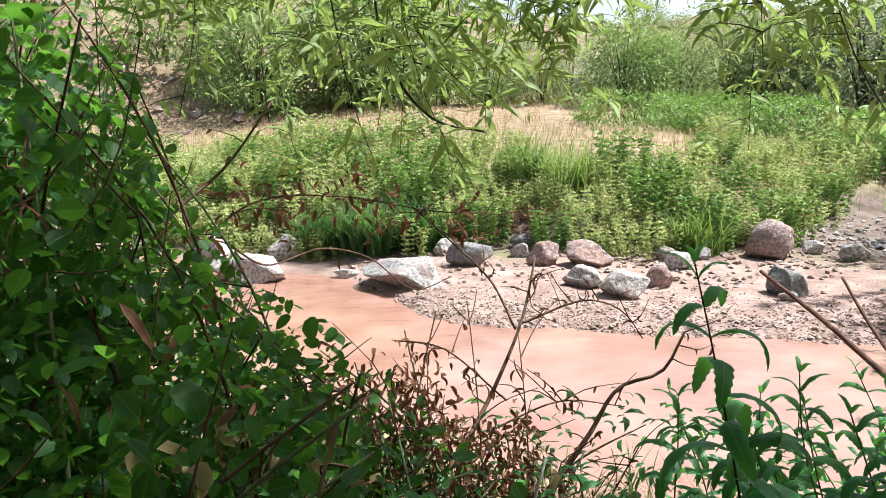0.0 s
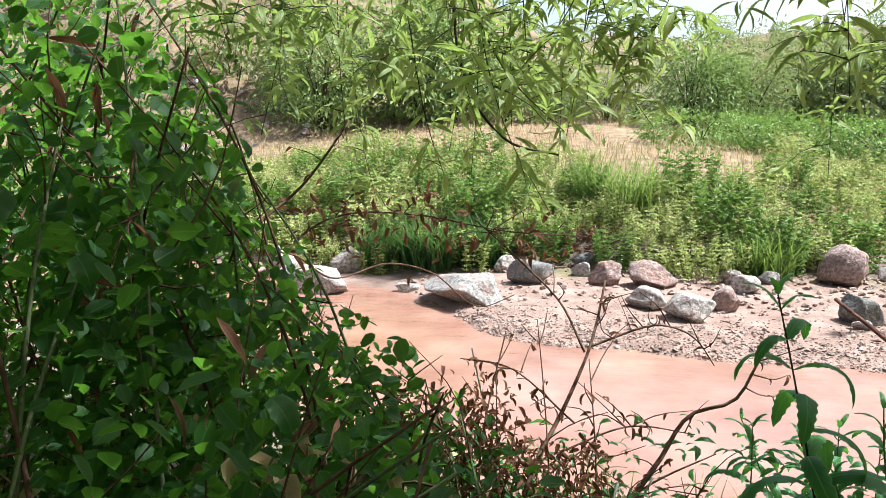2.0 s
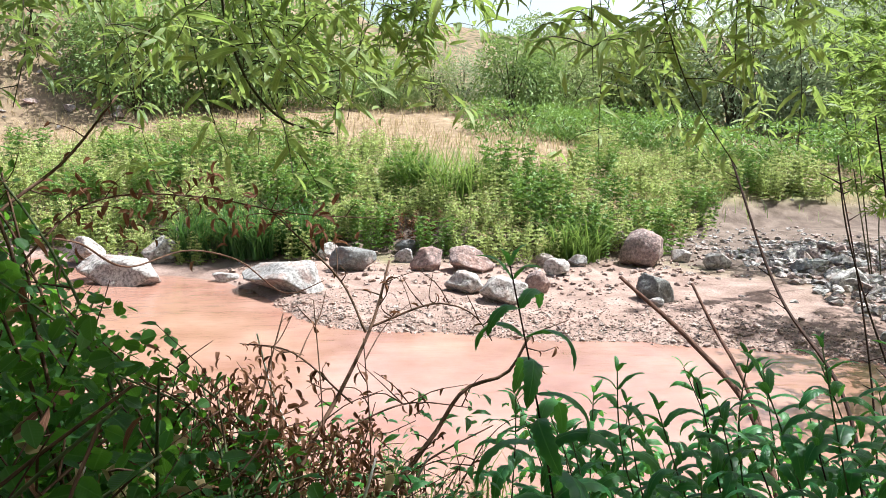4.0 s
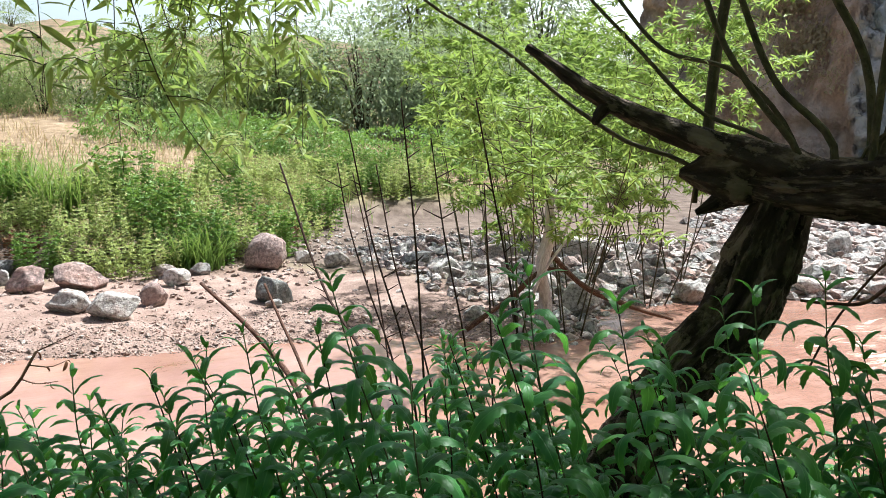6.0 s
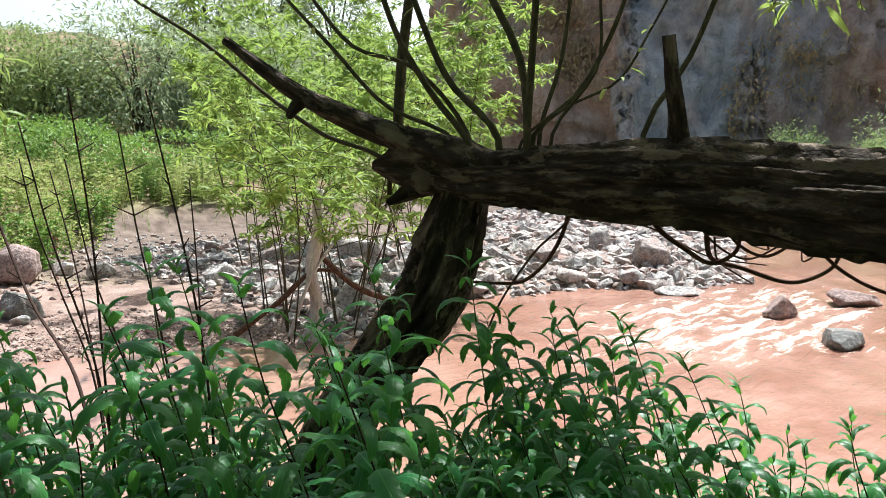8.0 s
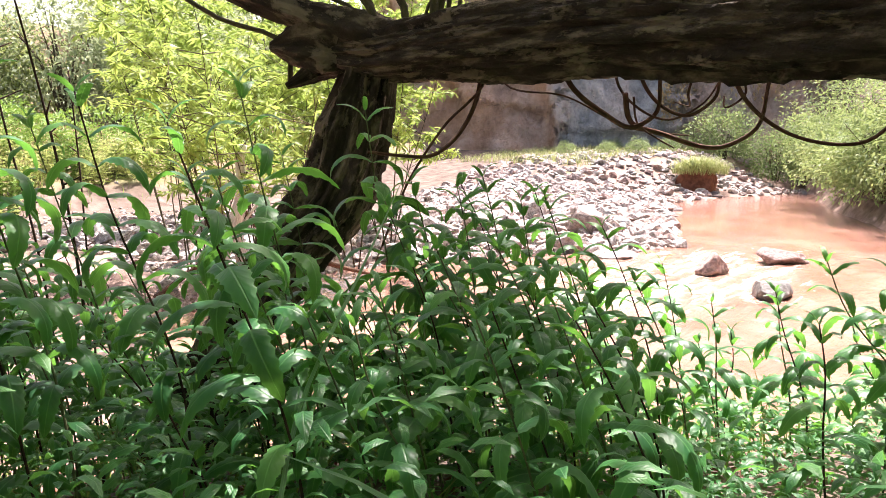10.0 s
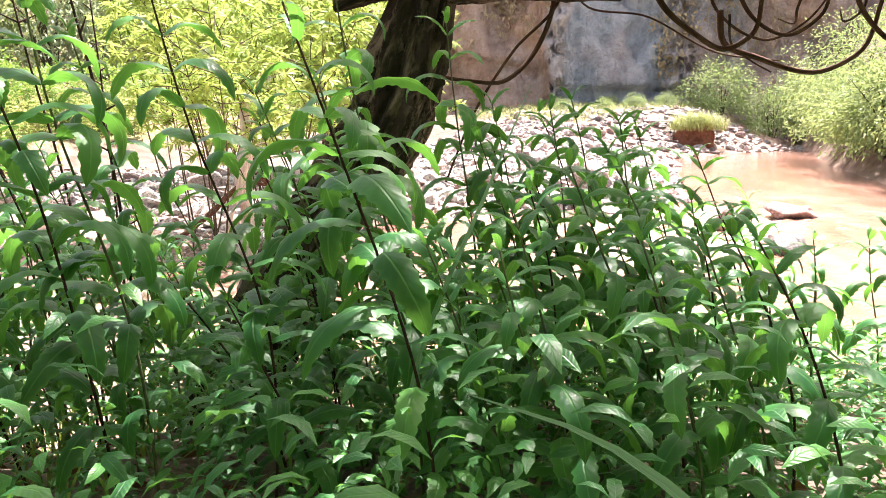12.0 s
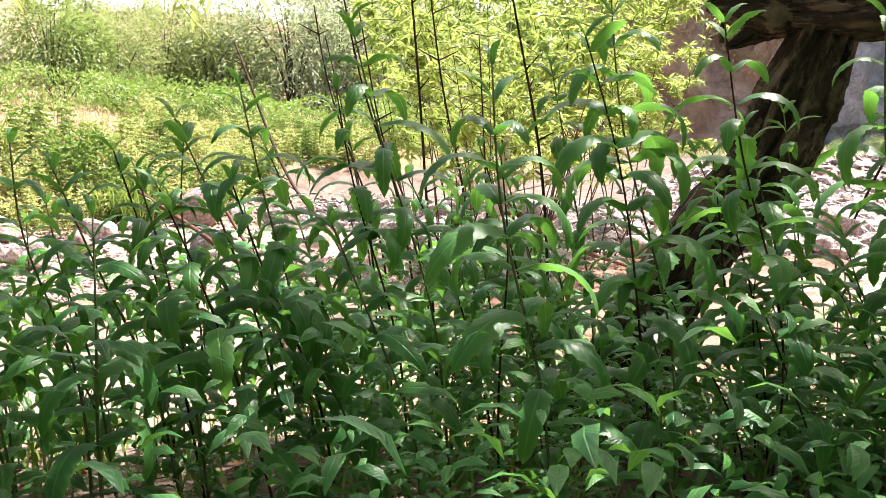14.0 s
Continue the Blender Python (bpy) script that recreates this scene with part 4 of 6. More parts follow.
MOUND = [shrub("bramble_mound", "bright green bramble mound on the far bank", "green mounds", 1.5, 1.25, 2600, 0.13, LEAF_MOUND, LOW_LEAF, 0.75),
         shrub("bramble_mound", "bright green bramble mound on the far bank", "green mounds", 1.9, 1.05, 2800, 0.13, LEAF_MOUND, LOW_LEAF, 0.75)]
copies(MOUND, [(3.6, 21.9, 1), (5.0, 22.4, 0), (6.5, 22.2, 0), (8.0, 21.4, 0), (9.2, 20.6, 1), (10.6, 20.8, 1), (12.3, 20.2, 0), (8.6, 23.0, 0), (6.0, 23.6, 1), (13.4, 19.0, 1)], 0.8, 1.1)
remove(MOUND)

SCRUB = [shrub("scrub_bush", "dull green scrub bush on the dry hillside", "hillside scrub", 1.3, 1.7, 800, 0.24, LEAF_SCRUB, LOW_LEAF, 0.5),
         shrub("scrub_bush", "dull green scrub bush on the dry hillside", "hillside scrub", 1.0, 1.1, 650, 0.2, LEAF_SCRUB, LOW_LEAF, 0.5),
         shrub("scrub_bush", "greyish scrub bush on the dry hillside", "hillside scrub", 1.2, 1.4, 800, 0.2, LEAF_GREY, LOW_SLIM, 0.4)]
spots = []
for _ in range(900):
    az, d = radians(rng.uniform(-36, 46)), rng.uniform(30, 95)
    x, y = math.sin(az) * d, math.cos(az) * d
    if x > 19 and y < 32:
        continue
    if all((x - a) ** 2 + (y - b) ** 2 > 7 + d * 0.12 for a, b in spots):
        spots.append((x, y))
copies(SCRUB, spots[:115], 0.6, 1.7)
remove(SCRUB)

TREES = [shrub("willow_bush", "grey-green feathery willow bush behind the field", "trees behind the field", 2.1, 4.6, 4200, 0.20, LEAF_GREY, LOW_LEAF, 0.35, 6),
         shrub("willow_bush", "olive-green willow bush behind the field, also set unseen to block skylight", "trees behind the field", 2.3, 4.2, 4200, 0.20, LEAF_SCRUB, LOW_LEAF, 0.35, 6),
         shrub("leafy_tree", "green leafy tree behind the field, also set unseen to block skylight", "trees behind the field", 2.2, 4.4, 4200, 0.22, LEAF_TREE, LOW_LEAF, 0.4, 6)]
copies(TREES, [(-8.3, 26.6, 2), (-9.4, 27.6, 2)], 0.75, 0.9)
copies(TREES, [(-5.2, 28.2, 2), (-6.4, 29.6, 1), (-4.0, 29.0, 2)], 1.0, 1.2)
copies(TREES, [(-1.9, 27.6, 2), (-0.3, 28.2, 2), (1.5, 28.0, 1), (0.5, 29.5, 1), (2.6, 28.8, 0)], 0.45, 0.62)
copies(TREES, [(4.1, 26.6, 2), (5.2, 27.2, 2), (6.3, 28.0, 1)], 0.62, 0.75)
copies(TREES, [(8.4, 30.2, 1), (10.1, 30.6, 1), (11.6, 30.4, 1), (7.4, 31.4, 1)], 0.72, 0.9)
copies(TREES, [(12.9, 28.6, 0), (14.6, 28.2, 0), (16.2, 29.5, 0), (16.5, 25.5, 0), (18.4, 28.0, 0), (20.0, 31.0, 0)], 1.0, 1.2)
copies(TREES, [(33, 52, 0), (37, 49, 0), (29, 55, 1)], 2.0, 2.6)
# unseen trees behind and beside the camera, added to block skylight
copies(TREES, [(-4.5, -5.5, 1), (-1.5, -6.4, 2), (1.6, -6.8, 2), (4.6, -6.2, 1), (-6.2, -1.4, 2), (7.5, -5.2, 1), (-7.4, 3.4, 2), (10.5, -5.6, 1), (-3.6, -4.4, 2), (-0.6, -5.0, 1), (1.4, -5.2, 2), (-5.6, 0.8, 2), (4.1, -5.2, 2), (6.6, -4.8, 2)], 1.0, 1.2)
copies(TREES, [(23.0, 24.4, 0), (21.2, 25.2, 0)], 0.8, 1.0)

# ---- beneath the cliff ----
FEATHER = [shrub("tamarisk", "pale green feathery bush below the cliff", "bushes below the cliff", 1.6, 2.6, 6500, 0.11, LEAF_FEATHER, LOW_LEAF, 0.4, 7),
           shrub("tamarisk", "pale green feathery bush below the cliff", "bushes below the cliff", 1.3, 1.6, 4600, 0.10, LEAF_FEATHER, LOW_LEAF, 0.35, 5),
           shrub("tamarisk", "sunlit yellow-green bush below the cliff", "bushes below the cliff", 1.5, 2.3, 6000, 0.12, LEAF_FEATHER, LOW_LEAF, 0.35, 5)]
copies(FEATHER, [(28.5, 10.6, 2), (29.0, 8.9, 2), (29.4, 7.6, 1), (28.0, 6.9, 1), (26.4, 6.0, 1), (24.2, 5.0, 0), (21.6, 3.9, 1),
                 (19.6, 2.7, 0), (18.2, 2.2, 1), (17.0, 1.2, 0), (16.3, 1.9, 1), (18.9, 3.3, 1), (14.2, 0.7, 1), (15.2, 0.9, 1), (20.3, 4.0, 1), (19.6, 3.6, 1), (21.8, 4.7, 1)], 0.75, 1.2)
copies(FEATHER, [(25.8, 12.6, 1), (24.6, 14.8, 1), (26.6, 14.0, 1), (25.0, 13.4, 1), (27.0, 12.0, 1)], 0.3, 0.45)
remove(FEATHER)
remove(TREES)


def cliff_scrub():
    """Dry scrub hanging from the ledges of the cliff."""
    verts = np.array([v.co for v in CLIFF_WALL.data.vertices]).reshape(100, 190, 3)
    at = []
    for s0, z0, ds, dz, n in ((9.6, 7.4, 1.6, 1.3, 900), (11.0, 5.8, 0.8, 0.6, 300), (21.3, 5.0, 0.7, 1.2, 130), (20.4, 3.4, 0.3, 0.6, 60), (23.6, 6.0, 0.8, 1.3, 120), (26.0, 5.2, 0.8, 0.9, 120)):
        col = np.clip(((s0 + rng.normal(0, ds, n // 8)) / 40 * 189).astype(int), 0, 189)
        row = np.clip(((z0 + rng.normal(0, dz, n // 8) + 0.5) / 15.5 * 99).astype(int), 0, 99)
        tuft = verts[row, col] + (-0.12, -0.07, 0.0)
        at.append(np.repeat(tuft, 16, 0) + rng.normal(0, 0.2, (len(tuft) * 16, 3)))
    at = np.vstack(at)
    n = len(at)
    out = rng.normal(0, 0.5, (n, 3)) + (-0.6, -0.3, -0.8)
    v, f, t = scatter(LOW_LEAF, at, turned(out, rng.normal(0, 0.5, (n, 3)) + (-0.5, 0, 1)), rng.uniform(0.12, 0.32, n))
    tagged(new("cliff_scrub", np_mesh("cliff_scrub", v, f, STRAW, t)), "pale dry scrub hanging from the cliff", "scrub", kind="stuff")


cliff_scrub()


def cliff_grass():
    n = 5200
    x = rng.uniform(22, 31, n)
    y = np.interp(x, FAR_X, FAR_Y) + rng.uniform(3.6, 9, n)
    at = np.stack([x, y, height(x, y) - 0.02], 1)
    tagged(new("bank_grass", blades(at, 0.34, 0.018, 1.0, GRASS_PALE, "bank_grass")), "pale green grass strip below the cliff", "grass", kind="stuff")


cliff_grass()


def soil_block():
    """A washed-out sod of earth left in the river, with grass on top."""
    x, y = 24.4, 9.7
    ob = root("grassy_islet", (x, y, 0), "undercut red earth islet topped with pale grass", "islet")
    part("earth", boulder_mesh("earth", 1.7, 1.1, 77), ob)
    ob.children[0].data.materials.clear()
    ob.children[0].data.materials.append(SOD)
    n = 1500
    r, a = np.sqrt(rng.random(n)) * 0.85, rng.uniform(0, 2 * math.pi, n)
    at = np.stack([r * np.cos(a), r * np.sin(a), 0.55 + 0.35 * (1 - r * r)], 1)
    part("grass", blades(at, 0.6, 0.016, 1.5, GRASS_PALE, "grass"), ob, "pale green grass")


k = Nodes("sod", 0.95, 0.1)
k.colour(k.ramp(k.noise(6.0, 5.0, k.place()), [(0.3, (0.10, 0.04, 0.025)), (0.6, (0.22, 0.095, 0.06)), (0.8, (0.30, 0.15, 0.09))]))
k.bump(k.noise(12.0, 5.0, k.place()), 0.8, 0.05)
SOD = k.m
soil_block()

# ---- the willow leaning over the near bank ----
WILLOW = root("willow_tree", (2.0, 1.78, 0.5), "old leaning willow with a level trunk, upright shoots and hanging roots", "tree")
WB = np.array(WILLOW.location)


def limb(name, points, radii, sides, material, parent, count=0, rough=0.0, seed=0.0, label=""):
    pts = curve(np.asarray(points, float), count or len(points) * 6)
    v, f, t = tube(pts, radii, sides, rough, seed)
    shift = WB if parent is WILLOW else 0
    return part(name, np_mesh(name, v - shift, f, material, t), parent, label)


limb("trunk", [(1.74, 1.80, 0.35), (2.06, 1.74, 1.02), (2.21, 1.69, 1.25), (2.33, 1.60, 1.45), (2.37, 1.55, 1.65), (2.38, 1.50, 1.81), (2.37, 1.46, 1.92)],
     [0.145, 0.115, 0.104, 0.104, 0.112, 0.115, 0.07], 96, BARK, WILLOW, 130, 0.34, 1.0, "dark furrowed leaning trunk")
limb("level_trunk", [(2.28, 1.74, 1.92), (2.34, 1.60, 1.90), (2.36, 1.43, 1.88), (2.38, 1.18, 1.885), (2.385, 0.92, 1.885), (2.39, 0.70, 1.885), (2.39, 0.46, 1.87), (2.37, 0.28, 1.86), (2.36, -0.2, 1.85), (2.4, -0.8, 1.82), (2.5, -1.9, 1.7), (2.6, -2.9, 1.2), (2.65, -3.3, 0.5)],
     [0.05, 0.092, 0.106, 0.115, 0.118, 0.117, 0.113, 0.113, 0.12, 0.145, 0.18, 0.21, 0.26], 104, BARK, WILLOW, 330, 0.30, 5.0, "dark furrowed level trunk")
limb("broken_branch", [(2.40, 1.22, 1.88), (2.35, 1.46, 1.94), (2.21, 1.79, 2.05), (2.06, 2.02, 2.17), (1.96, 2.25, 2.33), (1.94, 2.29, 2.36)], [0.04, 0.066, 0.046, 0.034, 0.027, 0.016], 40, BARK, WILLOW, 60, 0.24, 2.0, "broken grey branch")
limb("branch_stub", [(2.09, 2.0, 2.15), (2.03, 1.99, 2.10), (2.01, 1.98, 2.08)], [0.032, 0.024, 0.014], 10, BARK, WILLOW, 8, 0.2, 3.0)
limb("branch_stub", [(2.36, 1.55, 1.88), (2.30, 1.64, 1.84), (2.235, 1.688, 1.795), (2.22, 1.70, 1.785)], [0.055, 0.036, 0.026, 0.008], 40, BARK, WILLOW, 24, 0.35, 4.0)
limb("knot", [(2.36, 1.54, 1.89), (2.30, 1.66, 1.905), (2.255, 1.74, 1.91), (2.235, 1.77, 1.912), (2.225, 1.785, 1.912)], [0.06, 0.085, 0.078, 0.05, 0.012], 40, BARK, WILLOW, 30, 0.5, 7.0)
limb("dead_stick", [(2.40, 0.70, 1.95), (2.365, 0.70, 2.08), (2.34, 0.705, 2.18), (2.325, 0.71, 2.27)], [0.032, 0.024, 0.021, 0.018], 16, BARK, WILLOW, 26, 0.4, 6.0)

SHOOTS = [([(2.38, 1.44, 1.94), (2.26, 1.61, 2.24), (2.19, 1.86, 2.33), (2.12, 2.01, 2.51), (2.02, 2.28, 2.96)], 0.012),
          ([(2.34, 1.40, 1.94), (2.24, 1.51, 2.16), (2.18, 1.60, 2.33), (2.16, 1.66, 2.47), (2.09, 1.81, 3.22)], 0.016),
          ([(2.37, 1.32, 1.99), (2.29, 1.48, 2.20), (2.21, 1.57, 2.47), (2.12, 1.73, 3.17)], 0.017),
          ([(2.36, 1.20, 1.96), (2.36, 1.19, 2.19), (2.34, 1.16, 2.44), (2.44, 1.11, 3.94)], 0.017),
          ([(2.41, 1.22, 2.00), (2.53, 1.13, 2.16), (2.61, 1.05, 2.39), (2.65, 1.03, 2.53), (2.80, 1.08, 3.23)], 0.012),
          ([(2.40, 1.23, 2.01), (2.41, 1.28, 2.27), (2.36, 1.37, 2.47), (2.36, 1.57, 4.07)], 0.019),
          ([(2.29, 1.77, 1.90), (2.17, 2.00, 2.02), (2.09, 2.17, 2.13), (1.93, 2.43, 2.36), (1.74, 2.66, 2.54), (1.44, 2.96, 2.89)], 0.012),
          ([(2.31, 1.75, 2.03), (2.34, 1.76, 2.32), (2.37, 1.75, 2.55), (2.72, 1.80, 4.35)], 0.026),
          ([(2.46, 1.23, 2.01), (2.56, 1.23, 2.26), (2.63, 1.25, 2.49), (2.83, 1.35, 3.29)], 0.011),
          ([(2.44, 0.84, 2.02), (2.56, 0.78, 2.23), (2.66, 0.74, 2.46), (3.06, 0.74, 4.06)], 0.012),
          ([(2.36, 1.48, 1.96), (2.23, 1.74, 2.13), (2.14, 1.92, 2.33), (2.03, 2.08, 2.53), (1.83, 2.38, 3.03)], 0.011),
          ([(2.39, 1.13, 2.00), (2.50, 1.04, 2.24), (2.51, 1.05, 2.46), (2.61, 0.85, 3.26)], 0.008),
          ([(2.36, 1.23, 1.98), (2.44, 1.10, 2.11), (2.52, 0.99, 2.18), (2.59, 0.92, 2.34), (2.69, 0.82, 2.64)], 0.007)]
for i, (pts, r) in enumerate(SHOOTS):
    limb("shoot", [(pts[0][0], pts[0][1], pts[0][2] - 0.09), *pts], [r * 0.75, r * 0.6, r * 0.42], 8, BARK_THIN, WILLOW, 26, 0.12, i)

ROOTS = [([(2.37, 0.99, 1.80), (2.31, 1.03, 1.61), (2.23, 1.05, 1.56), (2.14, 1.08, 1.56), (2.05, 1.12, 1.57)], 0.011), ([(2.37, 0.97, 1.79), (2.29, 1.06, 1.64), (2.22, 1.12, 1.5), (2.15, 1.17, 1.3)], 0.007),
         ([(2.40, 0.72, 1.77), (2.49, 0.66, 1.68), (2.53, 0.59, 1.64), (2.55, 0.54, 1.67), (2.5, 0.50, 1.77)], 0.013), ([(2.52, 0.56, 1.76), (2.55, 0.51, 1.69), (2.58, 0.46, 1.67), (2.6, 0.40, 1.71), (2.54, 0.36, 1.78)], 0.010),
         ([(2.53, 0.60, 1.66), (2.62, 0.55, 1.625), (2.71, 0.41, 1.59), (2.73, 0.34, 1.63), (2.66, 0.28, 1.76)], 0.012), ([(2.40, 0.93, 1.77), (2.52, 0.80, 1.73), (2.66, 0.66, 1.64), (2.76, 0.53, 1.62)], 0.005),
         ([(2.5, 0.62, 1.75), (2.56, 0.5, 1.66), (2.62, 0.44, 1.7), (2.56, 0.36, 1.77)], 0.006), ([(2.54, 0.58, 1.65), (2.58, 0.54, 1.61), (2.6, 0.5, 1.585)], 0.005), ([(2.48, 0.30, 1.75), (2.6, 0.2, 1.62), (2.6, 0.05, 1.6), (2.5, -0.1, 1.74)], 0.009)]
for i, (pts, r) in enumerate(ROOTS):
    limb("hanging_root", np.array([(pts[0][0] - 0.03, pts[0][1], pts[0][2] + 0.07), *pts]) + (0.07, 0.10, 0.015), [r * 0.65, r * 0.55, r * 0.42], 8, ROOT_BARK, WILLOW, 30, 0.25, i)
for i in range(2):
    y0, y1 = rng.uniform(0.25, 0.75), rng.uniform(0.2, 0.8)
    low = rng.uniform(1.62, 1.72)
    limb("hanging_root", [(rng.uniform(2.44, 2.56), y0, 1.78), (rng.uniform(2.5, 2.7), y0 * 0.7 + y1 * 0.3, low + 0.03), (rng.uniform(2.5, 2.7), y0 * 0.3 + y1 * 0.7, low), (rng.uniform(2.5, 2.75), y1, rng.uniform(1.64, 1.78))],
         [0.0035, 0.003, 0.0018], 6, ROOT_BARK, WILLOW, 20, 0.25, i)

WLEAF = leaf_shape(0.17, 45, 5, 0.25, 0, 4, 0.4)
WLEAF_LOW = leaf_shape(0.20, 40, 5, 0.25, 0, 3, 0.4)
SHOOT_LEAF = leaf_shape(0.19, 45, 5, 0.25, 0, 4, 0.42)


def crown():
    """The leaf canopy overhead, spread and thickened out of view to shade the near bank."""
    n = 4100
    c = np.stack([rng.uniform(-5.0, 5.4, n), rng.uniform(-6.0, 3.1, n), rng.uniform(4.1, 5.8, n)], 1)
    # edges and gaps are cut where sun should reach the bank
    keep = (c[:, 1] < 2.3 + 0.35 * np.sin(c[:, 0] * 3) + 0.75 * np.exp(-((c[:, 0] - 1.4) / 0.6) ** 2)) & (c[:, 0] < np.interp(c[:, 1], [-0.4, 0.2, 1.4, 1.9], [4.9, 3.9, 3.9, 4.9]) + 0.3 * np.sin(c[:, 1] * 4)) & (np.hypot((c[:, 0] - 0.1) / 0.6, (c[:, 1] - 1.9) / 0.6) > 1) & ((vnoise(c[:, 0] * 5, c[:, 1] * 5, 17.0) > 0.52) | (c[:, 0] < 2.7) | (c[:, 1] > 1.5) | (c[:, 1] < 0.3)) & ((vnoise(c[:, 0] * 2.4, c[:, 1] * 2.4, 31.0) > 0.40) | (np.hypot(c[:, 0] - 1.0, c[:, 1] - 1.7) < 0.75)) & (np.hypot(c[:, 0] - 3.45, c[:, 1] - 1.6) > 0.3)
    # extra unseen clumps, added only to deepen the shade on the mint
    thick = np.stack([rng.uniform(2.2, 4.3, 110), rng.uniform(1.9, 2.7, 110), rng.uniform(4.2, 5.6, 110)], 1)
    shade = np.stack([rng.uniform(2.9, 3.9, 24), rng.uniform(1.4, 2.0, 24), rng.uniform(4.2, 5.4, 24)], 1)
    c = np.vstack([c[keep], thick, shade])
    m = 17
    at = np.repeat(c, m, 0) + rng.normal(0, 0.16, (len(c) * m, 3))
    out = rng.normal(0, 1, (len(at), 3)) - (0, 0, 0.6)
    up = rng.normal(0, 0.4, (len(at), 3)) + (0, 0, 1)
    v, f, t = scatter(LOW_LEAF, at, turned(out, up), rng.uniform(0.08, 0.14, len(at)))
    part("crown", np_mesh("crown", v - WB, f, LEAF_WILLOW, t), WILLOW)
    # unseen second leaf layer, added to darken the thicket and mint
    n = 2100
    at = np.stack([rng.uniform(0.7, 4.4, n), rng.uniform(0.8, 2.4, n), rng.uniform(4.6, 5.6, n)], 1)
    at = at[(vnoise(at[:, 0] * 2.4, at[:, 1] * 2.4, 31.0) > 0.42) & (np.hypot(at[:, 0] - 3.45, at[:, 1] - 1.6) > 0.35)]
    n = len(at)
    v, f, t = scatter(LOW_LEAF, at, turned(rng.normal(0, 1, (n, 3)), rng.normal(0, 0.4, (n, 3)) + (0, 0, 1)), rng.uniform(0.12, 0.2, n))
    part("upper_crown", np_mesh("upper_crown", v - WB, f, LEAF_WILLOW, t), WILLOW)
    at, out = [], []
    for pts, r in SHOOTS:
        p = curve(np.array(pts), 50)
        for q in range(16, 50):
            if rng.random() < 0.30:
                a = rng.uniform(0, 6.28)
                at.append(p[q])
                out.append((math.cos(a), math.sin(a), rng.uniform(-0.7, 0.5)))
    at, out = np.array(at), np.array(out)
    v, f, t = scatter(SHOOT_LEAF, at, turned(out, np.tile((0.1, 0.1, 1.0), (len(at), 1))), rng.uniform(0.05, 0.09, len(at)))
    part("shoot_leaves", np_mesh("shoot_leaves", v - WB, f, LEAF_SAPLING, t), WILLOW)


crown()


